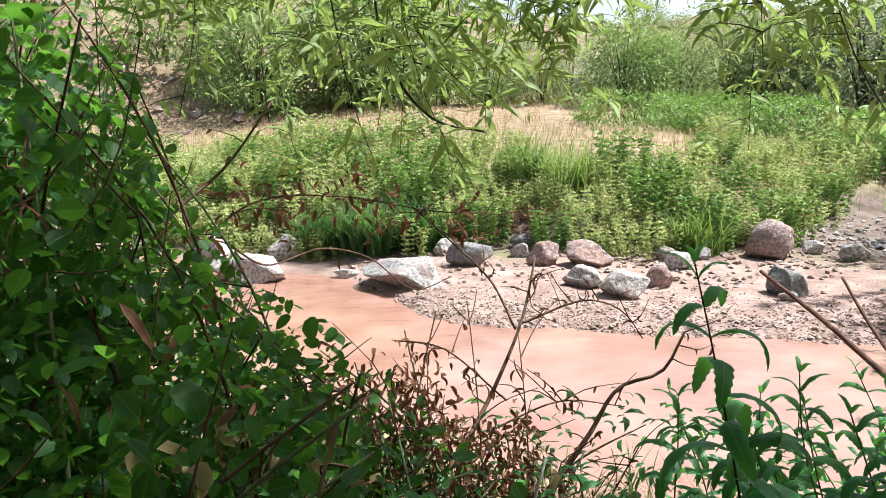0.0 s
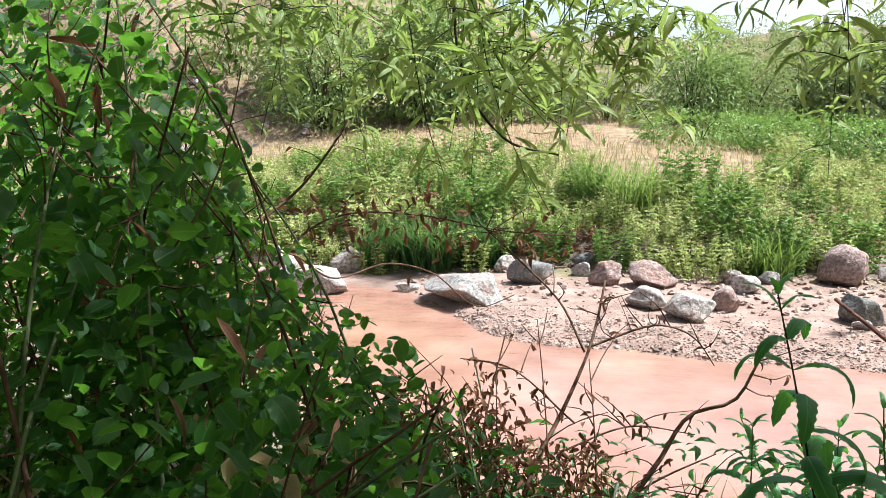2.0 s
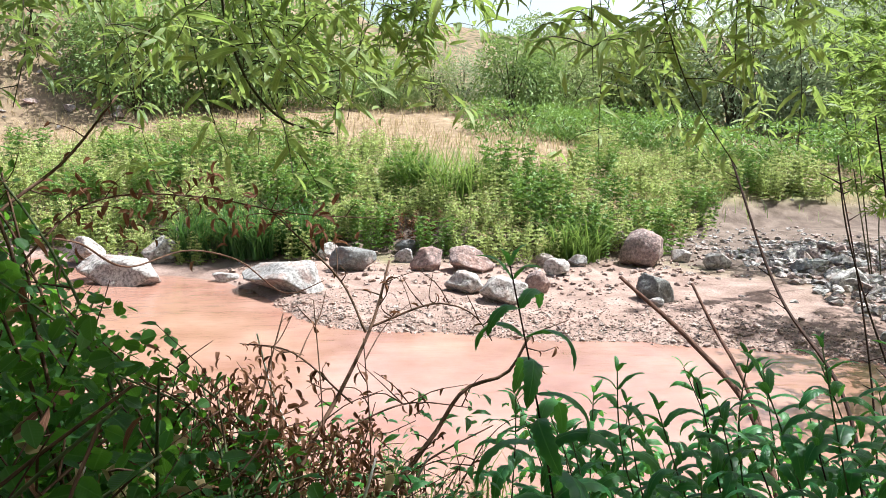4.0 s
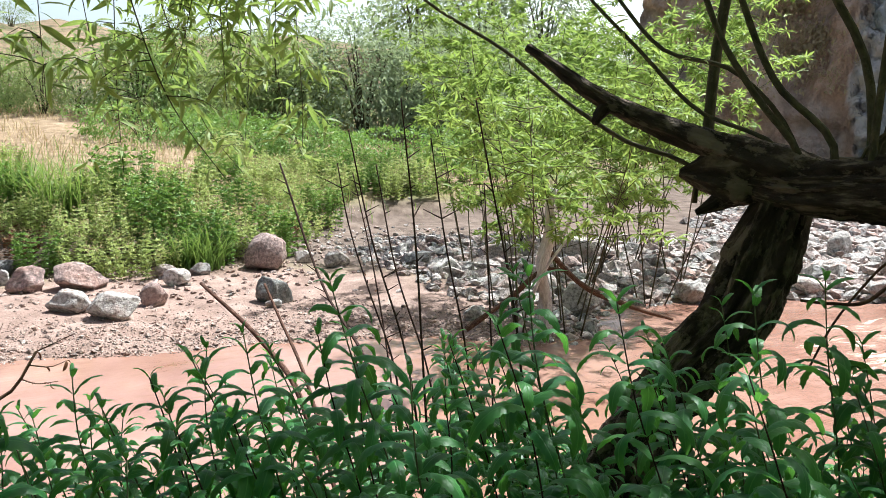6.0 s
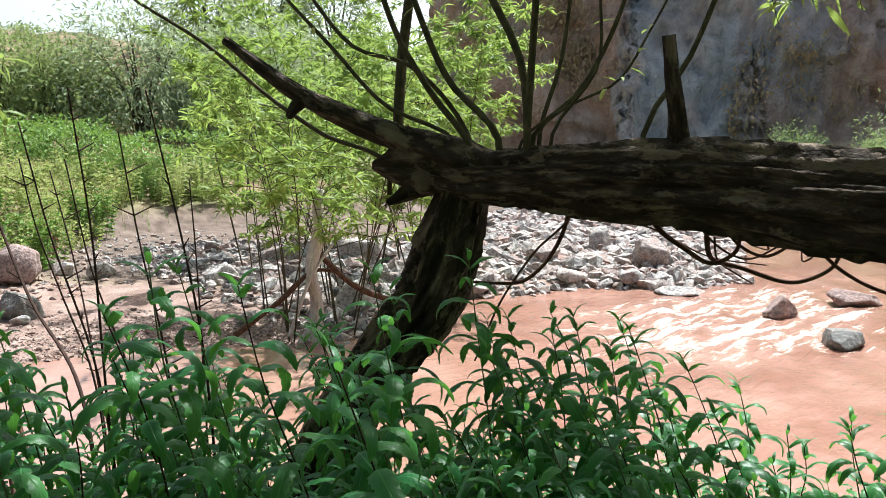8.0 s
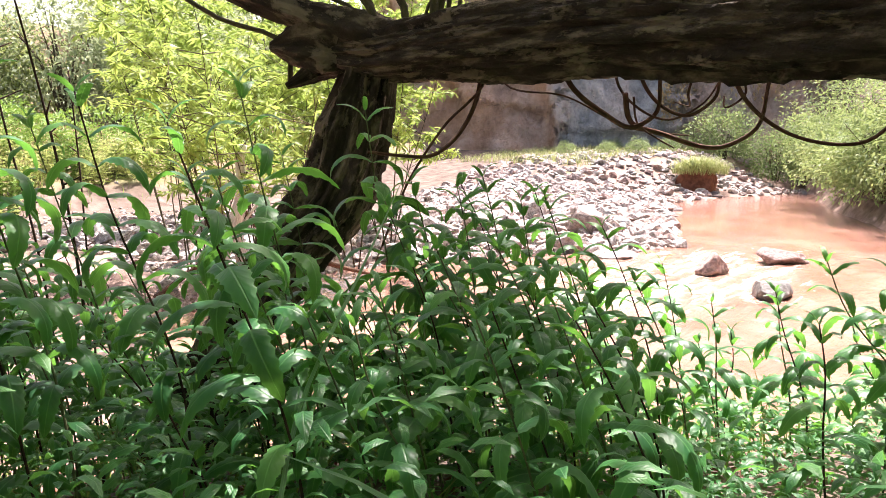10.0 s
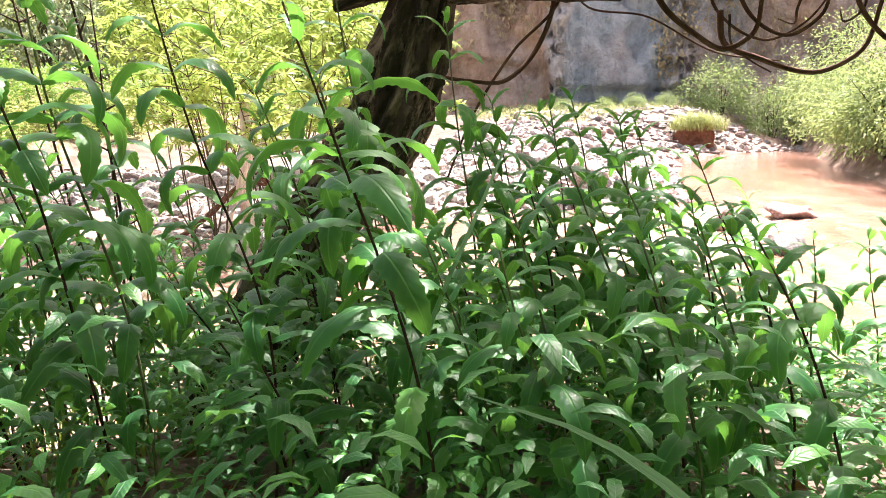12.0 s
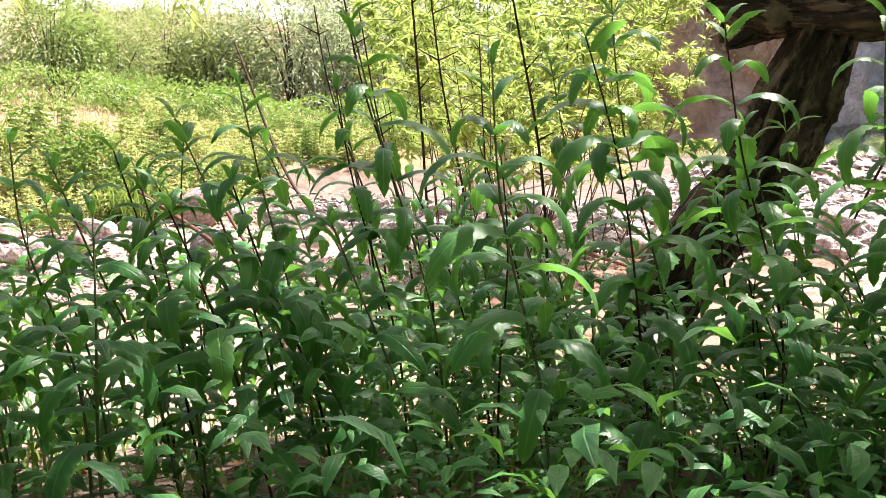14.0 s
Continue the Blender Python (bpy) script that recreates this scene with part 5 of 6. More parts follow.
def hanging_branches():
    """Leafy twigs that hang from the canopy before the far bank; the nearest leaves are pieces of their own."""
    shapes = [np_mesh("leaf", *leaf_shape(0.17, b, s, 0.25, 0, 6, 0.42)[:2], LEAF_WILLOW, leaf_shape(0.17, b, s, 0.25, 0, 6, 0.42)[2]) for b, s in ((30, 5), (55, 15), (15, 0), (70, 20))]
    lines = [[(-0.75, 2.3, 3.1), (-0.62, 2.36, 2.5), (-0.58, 2.38, 2.18), (-0.53, 2.39, 2.07), (-0.45, 2.40, 1.99), (-0.31, 2.41, 1.955)]]
    for i in range(46):
        dense = i < 26
        x0 = rng.uniform(-1.35, -0.1) if dense else rng.uniform(-0.3, 1.25)
        y0 = rng.uniform(2.2, 3.1)
        z1 = rng.uniform(1.72, 2.25) if dense else rng.uniform(1.84, 2.3)
        dx, dy = rng.uniform(-0.25, 0.35), rng.uniform(-0.2, 0.25)
        z0 = rng.uniform(2.7, 3.1)
        lines.append([(x0, y0, z0), (x0 + dx * 0.35, y0 + dy * 0.4, z0 * 0.62 + z1 * 0.38), (x0 + dx * 0.8, y0 + dy, z0 * 0.2 + z1 * 0.8), (x0 + dx * 1.25, y0 + dy * 1.2, z1)])
    lines.append([(2.9, 0.7, 3.2), (2.85, 0.55, 2.8), (2.8, 0.45, 2.5), (2.78, 0.4, 2.36)])
    for i in range(5):
        lines.append([(2.75 + 0.15 * i, 0.95 - 0.2 * i, 3.1), (2.8 + 0.13 * i, 0.85 - 0.2 * i, 2.75), (2.85 + 0.12 * i, 0.7 - 0.19 * i, 2.5), (2.87 + 0.12 * i, 0.66 - 0.19 * i, 2.36 + 0.04 * (i % 2))])
    lines.append([(3.1, 0.45, 3.2), (3.0, 0.3, 2.7), (2.95, 0.25, 2.4)])
    lines.append([(2.6, 1.3, 3.1), (2.7, 1.25, 2.8), (2.75, 1.2, 2.52)])
    used = 0
    for i, pts in enumerate(lines):
        p = curve(np.array(pts), 60)
        r = 0.0065 if i == 0 else rng.uniform(0.0016, 0.003)
        twig = limb("hanging_branch", pts, [r, r * 0.8, r * 0.5], 6, BARK_THIN, WILLOW, 40, 0.1, i, "dark hanging twig")
        n = 24 if i == 0 else int(rng.uniform(64, 104))
        at, out, sides = [], [], []
        for _ in range(3 if i == 0 else 8):
            q = rng.integers(14, 56)
            a = rng.uniform(0, 6.28)
            e = p[q] + np.array([math.cos(a), math.sin(a), rng.uniform(-0.7, 0.15)]) * rng.uniform(0.08, 0.24)
            sides.append(curve([p[q], (p[q] + e) / 2 + (0, 0, 0.025), e], 12))
            if i:
                v, f, t = tube(sides[-1][::3], [0.0018, 0.0009], 4, cap=False)
                part("side_twig", np_mesh("side_twig", v - WB, f, BARK_THIN, t), twig)
        for _ in range(n):
            c = sides[rng.integers(0, len(sides))] if rng.random() < 0.72 else p[12:58]
            a = rng.uniform(0, 6.28)
            at.append(c[rng.integers(1, len(c))])
            out.append((math.cos(a) * 0.9, math.sin(a) * 0.9, rng.uniform(-1.0, 0.4)))
        at, out = np.array(at), np.array(out)
        fr = turned(out, rng.normal(0, 0.5, (n, 3)) + (0, 0, 1))
        sz = rng.uniform(0.055, 0.12, n)
        if used + n <= 300 and i % 3 == 0:
            used += n
            for k in range(n):
                part("leaf", shapes[rng.integers(0, 4)], twig, m=matrix_of(at[k] - WB, fr[k], sz[k]))
        else:
            v, f, t = scatter(WLEAF, at - WB, fr, sz)
            part("leaves", np_mesh("leaves", v, f, LEAF_WILLOW, t), twig)


hanging_branches()

# ---- willow saplings on the shoal ----


SAPLING_LEAF = leaf_shape(0.20, 50, 5, 0.25, 0, 2, 0.45)


def sapling(x, y, tall, stems_n, per, size, lean, label):
    ob = root("willow_sapling", (x, y, ground_at(x, y) - 0.05), label, "tree", "saplings on the shoal")
    stems, pieces = [], []
    for k in range(max(3, stems_n - 4)):
        a = rng.uniform(0, 6.28)
        h = tall * rng.uniform(0.6, 1.05)
        b = np.array([math.cos(a), math.sin(a), 0]) * 0.15
        tip = b + np.array([math.cos(a) * h * 0.34 + lean[0] * h, math.sin(a) * h * 0.34 + lean[1] * h, h])
        s = curve([b, b * 0.6 + tip * 0.35 + rng.normal(0, 0.06, 3), tip + rng.normal(0, 0.08, 3)], 24)
        v, f, t = tube(s[::2], [0.004 + 0.0016 * tall, 0.002], 6)
        part("stem", np_mesh("stem", v, f, BARK_THIN, t), ob)
        stems.append(s[7:])
        for _ in range(16):
            i = rng.integers(9, 22)
            e = s[i] + np.array([rng.normal(0, 0.42), rng.normal(0, 0.42), rng.uniform(-0.1, 0.5)])
            w = curve([s[i], (s[i] + e) / 2 + (0, 0, 0.05), e], 8)
            pieces.append(tube(w[::2], [0.005, 0.002], 4, cap=False))
            stems.append(w)
    v, f, t = joined(pieces)
    tagged(part("twig_work", np_mesh("twig_work", v, f, BARK_THIN, t), ob), kind="stuff")
    v, f, t = upright_leaves(SAPLING_LEAF if y < 8.0 else LOW_SLIM, stems, int(per * 2.1), size * 1.35, droop=0.9, low=0.45)
    part("foliage", np_mesh("foliage", v, f, LEAF_SAPLING, t), ob)
    return ob


for x, y, tall, k, per, size, lean in ((4.9, 6.3, 3.4, 8, 18, 0.095, (-0.02, -0.12)), (5.5, 6.2, 3.6, 8, 18, 0.10, (0.03, -0.12)), (5.9, 6.9, 3.8, 8, 20, 0.10, (0.05, -0.06)),
                                       (7.4, 7.0, 3.8, 8, 26, 0.10, (0.03, -0.05)), (8.5, 7.6, 4.2, 8, 26, 0.11, (0.03, 0.0)), (5.1, 7.1, 3.4, 7, 24, 0.10, (0.0, 0.0)), (6.6, 7.6, 4.2, 8, 26, 0.11, (0.06, 0.0)), (7.6, 8.4, 4.6, 8, 26, 0.12, (0.05, 0.0)),
                                       (8.8, 9.0, 4.8, 8, 26, 0.13, (0.03, 0.0)), (6.3, 9.6, 4.2, 7, 24, 0.12, (0.0, 0.0)), (8.0, 11.0, 5.2, 8, 26, 0.14, (0, 0)), (10.2, 10.2, 5.2, 8, 26, 0.14, (0, 0)), (9.6, 12.5, 5.4, 8, 26, 0.15, (0, 0))):
    sapling(x, y, tall, k, per, size, lean, "slender willow sapling with sunlit yellow-green leaves on the shoal")


def driftwood(name, pts, r, label, mat, rough=0.3):
    v, f, t = tube(curve(np.array(pts, float), 36), r, 12, rough, 2.0)
    tagged(new(name, np_mesh(name, v, f, mat, t)), label, "driftwood", "driftwood")


driftwood("snag", [(4.94, 6.15, -0.05), (5.0, 6.12, 0.35), (4.94, 6.1, 0.75), (5.0, 6.08, 1.1), (4.97, 6.05, 1.42), (5.0, 6.03, 1.58)], [0.11, 0.07, 0.055, 0.06, 0.045, 0.035], "bleached dead trunk standing on the shoal", DRIFT, 0.9)
driftwood("drift_branch", [(4.98, 6.1, 0.95), (5.12, 6.02, 1.1), (5.2, 5.95, 1.32)], [0.03, 0.022, 0.008], "pale broken branch of the dead trunk", DRIFT, 0.5)
driftwood("drift_branch", [(4.2, 6.35, 0.15), (4.6, 6.2, 0.45), (5.0, 6.1, 0.75), (5.3, 6.1, 0.7)], [0.03, 0.026, 0.014], "red-brown driftwood branch caught in the saplings", TWIG)
driftwood("drift_branch", [(5.0, 6.1, 0.95), (5.3, 5.9, 0.6), (5.7, 5.7, 0.4), (6.3, 5.6, 0.2)], [0.03, 0.03, 0.016], "red-brown driftwood branch caught in the saplings", TWIG)
driftwood("drift_branch", [(4.7, 6.15, 0.1), (4.9, 6.05, 0.7), (5.25, 6.0, 1.15)], [0.022, 0.018, 0.01], "pale driftwood branch caught in the saplings", DRIFT)
driftwood("drift_cane", [(-1.66, 3.51, 1.50), (-1.62, 3.94, 1.41), (-1.52, 4.37, 1.22), (-1.29, 4.64, 1.27), (-1.06, 4.88, 1.18), (-0.75, 5.08, 0.93), (-0.55, 5.11, 1.01)], [0.0055, 0.005, 0.003], "pale dead branch reaching out over the water", TWIG, 0.3)
driftwood("broken_stake", [(1.25, 2.5, 0.45), (1.32, 3.06, 0.86), (1.34, 3.70, 0.97), (1.22, 4.55, 1.15)], [0.014, 0.013, 0.010], "broken brown stake leaning over the water", ROOT_BARK, 0.2)
driftwood("broken_stake", [(1.4, 2.7, 0.3), (1.45, 3.4, 0.88), (1.49, 3.90, 1.05), (1.49, 4.16, 1.19)], [0.010, 0.009, 0.007], "broken brown stake leaning over the water", ROOT_BARK, 0.2)

# ---- bare stalks at the water's edge ----
STALKS = [[(1.45, 3.73, 1.89), (1.53, 3.30, 1.29), (1.56, 2.87, 1.03), (1.50, 2.45, 0.45)], [(1.26, 2.38, 2.04), (1.33, 2.32, 1.64), (1.39, 2.21, 1.32), (1.45, 2.1, 0.6)],
          [(1.47, 2.61, 1.92), (1.53, 2.53, 1.48), (1.59, 2.41, 1.17), (1.63, 2.3, 0.6)], [(1.34, 2.68, 1.92), (1.37, 2.65, 1.70), (1.43, 2.58, 1.43), (1.48, 2.49, 1.20), (1.5, 2.4, 0.5)],
          [(1.32, 2.10, 2.14), (1.36, 2.07, 1.70), (1.35, 1.99, 1.31), (1.36, 1.9, 0.65)], [(1.55, 2.32, 2.02), (1.59, 2.27, 1.64), (1.62, 2.18, 1.31), (1.66, 2.1, 0.6)],
          [(1.46, 1.88, 2.13), (1.51, 1.84, 1.83), (1.54, 1.76, 1.49), (1.58, 1.7, 0.65)], [(1.87, 2.46, 1.85), (1.87, 2.42, 1.55), (1.85, 2.35, 1.21), (1.84, 2.28, 0.35)],
          [(1.54, 3.0, 1.87), (1.58, 2.9, 1.53), (1.6, 2.7, 0.9), (1.6, 2.6, 0.3)]]
BUD = np_mesh("bud", WLEAF_LOW[0], WLEAF_LOW[1], LEAF_DEAD, WLEAF_LOW[2])
for i, pts in enumerate(STALKS):
    p = np.array(pts)
    g = ground_at(p[-1][0], p[-1][1])
    p[-1][2] = g - 0.04
    ob = root("bare_stalk", p[-1], "bare dark upright stalk at the water's edge", "plant stalk", "bare stalks")
    c = curve(p, 34)
    pieces = [tube(c, [0.0025, 0.004, 0.005] if i else [0.005, 0.0075, 0.009], 7, 0.15, i)]
    for q in rng.integers(1, 22, 7):
        a = rng.uniform(0, 6.28)
        e = c[q] + np.array([math.cos(a), math.sin(a), 0.5]) * rng.uniform(0.02, 0.07)
        pieces.append(tube(curve([c[q], e], 4), [0.003, 0.0015], 4, cap=False))
    v, f, t = joined(pieces)
    part("stalk", np_mesh("stalk", v - p[-1], f, STEM_DARK, t), ob)
    for _ in range(5):
        q, a = rng.integers(0, 14), rng.uniform(0, 6.28)
        fr = turned(np.array([[math.cos(a), math.sin(a), rng.uniform(-0.8, 0.5)]]), np.array([[0.1, 0.1, 1.0]]))[0]
        part("bud", BUD, ob, "withered brown bud", matrix_of(c[q] - p[-1], fr, rng.uniform(0.015, 0.035)))

# ---- mint on the near bank ----
TOOTHED = [leaf_shape(w, b, s, -0.34, 0.10, 19, 0.42, 0.10, 0.5) for w, b, s in ((0.215, 125, 42), (0.205, 150, 50), (0.225, 105, 34), (0.20, 170, 54), (0.215, 85, 46), (0.20, 140, 30))]
MINT_LEAVES = [np_mesh("leaf", *s[:2], LEAF_MINT, s[2]) for s in TOOTHED]


def mint(top, base_shift, pairs, size, seed):
    r = np.random.default_rng(seed)
    bx, by = top[0] + base_shift[0], top[1] + base_shift[1]
    g = ground_at(bx, by) - 0.02
    ob = root("mint_plant", (bx, by, g), "tall green mint plant with toothed leaves in opposite pairs", "plant", "mint on the near bank")
    tip = np.array(top) - (bx, by, g)
    c = curve([(0, 0, 0), tip * (0.25, 0.25, 0.45) + r.normal(0, 0.012, 3), tip * (0.7, 0.7, 0.8) + r.normal(0, 0.008, 3), tip], 40)
    v, f, t = tube(c[::2], [0.0030, 0.0022, 0.0014], 6)
    part("stem", np_mesh("stem", v, f, STEM_DARK if seed % 3 == 0 else STEM_GREEN, t), ob)
    spin = r.uniform(0, 6.28)
    length = np.linalg.norm(tip)
    for k in range(26):
        s = 1 - (k * 0.044 + 0.0008 * k * k + 0.003) / length
        if s < 0.14:
            break
        q = c[int(s * 39)]
        grow = min(1.0, 0.32 + 0.16 * k) * size * (1.75 if s > 0.35 else 1.4)
        for side in (0, math.pi):
            if k > 4 and r.random() < (0.08 if s > 0.4 else 0.3):
                continue
            a = spin + k * (math.pi / 2 + 0.1) + side + r.normal(0, 0.22)
            up = 0.55 - 0.22 * k if k < 4 else r.uniform(-0.4, 0.15)
            d = np.array([[math.cos(a), math.sin(a), max(up, -0.2)]])
            fr = turned(d, np.array([[r.normal(0, 0.22), r.normal(0, 0.22), 1.0]]))[0]
            shape = 4 if k < 2 else r.choice([0, 0, 1, 1, 2, 3, 5])
            part("leaf", MINT_LEAVES[shape], ob, m=matrix_of(q, fr, grow * r.uniform(0.85, 1.15)))


HEROES = [(0.05, 1.53, 1.76, 11, 0.105), (0.83, 1.48, 1.72, 11, 0.1), (1.14, 1.16, 1.76, 11, 0.105), (1.26, 1.03, 1.72, 11, 0.1), (0.77, 1.74, 1.5, 9, 0.09), (0.5, 1.63, 1.45, 9, 0.09),
          (1.2, 1.58, 1.5, 8, 0.09), (1.38, 1.56, 1.69, 10, 0.09), (2.17, 0.87, 1.55, 9, 0.1), (2.41, 0.88, 1.5, 9, 0.09), (2.44, 0.59, 1.28, 7, 0.1),
          (2.6, 0.45, 1.22, 6, 0.08), (2.65, 0.31, 1.26, 6, 0.085), (2.5, 0.16, 1.37, 8, 0.095), (0.33, 1.75, 1.49, 9, 0.085), (0.48, 1.7, 1.48, 8, 0.085), (0.55, 1.58, 1.54, 10, 0.1),
          (0.66, 1.56, 1.6, 9, 0.095), (0.8, 1.47, 1.6, 9, 0.09), (0.37, 1.62, 1.45, 8, 0.085), (0.21, 1.66, 1.38, 7, 0.08), (1.02, 1.1, 1.68, 10, 0.1), (1.49, 0.89, 1.74, 10, 0.1),
          (0.82, 1.06, 1.62, 9, 0.1), (1.24, 0.7, 1.66, 9, 0.1), (1.38, 0.8, 1.57, 9, 0.1),
          (1.93, 1.03, 1.71, 11, 0.1), (1.98, 0.94, 1.44, 8, 0.095), (1.98, 0.71, 1.38, 9, 0.104), (2.14, 0.73, 1.5, 9, 0.094), (2.03, 0.51, 1.32, 9, 0.087), (1.64, 0.55, 1.45, 9, 0.096),
          (1.46, 0.67, 1.34, 9, 0.1), (1.8, 0.95, 1.3, 9, 0.088), (1.76, 1.06, 1.33, 9, 0.105), (1.78, 0.4, 1.35, 9, 0.096), (1.67, 0.45, 1.35, 9, 0.099), (2.2, 0.59, 1.34, 9, 0.092),
          (1.54, 0.38, 1.37, 9, 0.092), (1.63, 0.27, 1.37, 9, 0.102), (1.73, 0.81, 1.33, 9, 0.093), (1.6, 0.77, 1.32, 9, 0.091), (1.91, 0.42, 1.35, 9, 0.1), (1.84, 0.6, 1.46, 9, 0.087),
          (2.06, 0.64, 1.31, 9, 0.098), (1.96, 0.83, 1.4, 9, 0.101), (1.83, 0.75, 1.39, 9, 0.098), (1.52, 0.56, 1.39, 9, 0.097), (1.69, 0.65, 1.4, 9, 0.089), (1.63, 0.89, 1.31, 9, 0.087),
          (1.42, 0.51, 1.36, 9, 0.097), (1.95, 0.59, 1.35, 9, 0.089), (2.05, 1, 1.54, 9, 0.1), (2.12, 1.14, 1.5, 8, 0.095), (2.26, 1.02, 1.52, 9, 0.1), (2.32, 0.79, 1.5, 9, 0.095),
          (2.04, 0.84, 1.53, 9, 0.1), (2.42, 0.68, 1.42, 8, 0.095), (1.88, 0.92, 1.5, 9, 0.1), (1.78, 1.2, 1.42, 8, 0.1), (1.6, 1.25, 1.42, 8, 0.1), (1.76, 1.45, 1.5, 9, 0.1),
          (1.89, 1.3, 1.6, 9, 0.1),
          (1.66, 1.32, 1.5, 9, 0.1), (1.54, 1.17, 1.56, 9, 0.1)]
for i, (x, y, z, pairs, size) in enumerate(HEROES):
    mint((x, y, z), (0.15 + 0.06 * math.sin(i * 2.1), -0.08 + 0.06 * math.cos(i * 1.7)), pairs, size, i)
CAMS = np.array([e[:2] for _, e, _, _ in PATH])
made, tries = 0, 0
taken = [(h[0], h[1]) for h in HEROES]
while made < 100 and tries < 9000:
    tries += 1
    x, y = rng.uniform(0.15, 3.1), rng.uniform(-0.5, 2.4)
    near_gap = float(np.interp(x, NEAR_X, NEAR_Y)) - y
    if near_gap < 0.25 or np.min(np.hypot(CAMS[:, 0] - x, CAMS[:, 1] - y)) < 0.62 or y < 1.75 - 0.75 * x or (x > 1.7 and y < 0.35 and x < 2.05):
        continue
    if min((x - a) ** 2 + (y - b) ** 2 for a, b in taken) < 0.008 or math.hypot(x - 2.1, y - 1.75) < 0.2:
        continue
    if x > 1.55 and y < 1.1 and rng.random() < 0.6:
        continue
    taken.append((x, y))
    tall = rng.uniform(0.42, 0.80) if x < 2.0 else rng.uniform(0.35, 0.6)
    if x < 0.6:
        tall *= 0.85
    if 31 < math.degrees(math.atan2(x - 0.75, y + 0.23)) < 53:
        tall = min(tall, 0.48)
    if 49 < math.degrees(math.atan2(x - 0.2, y - 0.25)) < 63 and x < 1.9:
        tall = min(tall, 0.5)
    mint((x, y, ground_at(x, y) + tall), (rng.uniform(0.0, 0.22), rng.uniform(-0.14, 0.03)), int(tall / 0.085) + 1, rng.uniform(0.08, 0.105), 100 + made)
    made += 1


def undergrowth():
    n = 26000
    x, y = rng.uniform(-2.6, 4.2, n), rng.uniform(-1.2, 3.2, n)
    gap = np.interp(x, NEAR_X, NEAR_Y) - y
    far = np.min(np.hypot(CAMS[None, :, 0] - x[:, None], CAMS[None, :, 1] - y[:, None]), 1)
    keep = (gap > np.where(x < 1.0, 1.1, 0.3)) & (far > 0.4) & (y > 0.6 - 0.9 * x)
    x, y = x[keep], y[keep]
    n = len(x)
    z = height(x, y) + rng.random(n) ** 1.2 * np.interp(x, [-0.5, 0.1, 1.4, 1.8, 2.6], [0.32, 0.54, 0.54, 0.34, 0.26])
    a = rng.uniform(0, 6.28, n)
    d = np.stack([np.cos(a), np.sin(a), rng.uniform(-0.3, 0.6, n)], 1)
    up = np.stack([rng.normal(0, 0.4, n), rng.normal(0, 0.4, n), np.ones(n)], 1)
    v, f, t = scatter(leaf_shape(0.26, 100, 30, -0.2, 0.0, 3, 0.42, 0.0, 0.4), np.stack([x, y, z], 1), turned(d, up), rng.uniform(0.03, 0.08, n))
    n = 9000
    x2, y2 = rng.uniform(0.5, 3.0, n), rng.uniform(-0.5, 1.7, n)
    far = np.min(np.hypot(CAMS[None, :, 0] - x2[:, None], CAMS[None, :, 1] - y2[:, None]), 1)
    keep = (far > 0.38) & (y2 > 0.6 - 0.9 * x2)
    x2, y2 = x2[keep], y2[keep]
    n = len(x2)
    a = rng.uniform(0, 6.28, n)
    at = np.stack([x2, y2, height(x2, y2) + rng.uniform(0.01, 0.34, n) * np.interp(x2, [1.3, 1.8], [1, 0.5])], 1)
    d = np.stack([np.cos(a), np.sin(a), rng.uniform(-0.3, 0.6, n)], 1)
    more = scatter(leaf_shape(0.28, 100, 30, -0.2, 0.0, 3, 0.42, 0.0, 0.4), at, turned(d, rng.normal(0, 0.4, (n, 3)) + (0, 0, 1)), rng.uniform(0.025, 0.06, n))
    v, f, t = joined([(v, f, t), more])
    tagged(new("undergrowth", np_mesh("undergrowth", v, f, LEAF_MINT, t)), "low green undergrowth covering the near bank", "undergrowth", kind="stuff")
    n = 1700
    x, y = rng.uniform(-1.2, 3.6, n), rng.uniform(0.4, 3.2, n)
    gap = np.interp(x, NEAR_X, NEAR_Y) - y
    far = np.min(np.hypot(CAMS[None, :, 0] - x[:, None], CAMS[None, :, 1] - y[:, None]), 1)
    keep = (gap > 0.1) & (far > 0.5)
    x, y = x[keep], y[keep]
    at = np.stack([x, y, height(x, y) - 0.02], 1)
    tagged(new("bank_blades", blades(at, 0.32, 0.008, 0.9, GRASS, "bank_blades")), "thin green grass on the near bank", "grass", kind="stuff")
    n = 2500
    x, y = rng.uniform(-2.5, 4.0, n), rng.uniform(-1.0, 3.4, n)
    keep = np.interp(x, NEAR_X, NEAR_Y) - y > 0.1
    x, y = x[keep], y[keep]
    n = len(x)
    v, f, t = scatter(LOW_LEAF, np.stack([x, y, height(x, y) + 0.012], 1), flat_frames(n, 0.35), rng.uniform(0.03, 0.07, n))
    tagged(new("leaf_litter", np_mesh("leaf_litter", v, f, LEAF_DEAD, t)), "brown dead leaves lying on the near bank", "leaf litter", kind="stuff")


undergrowth()

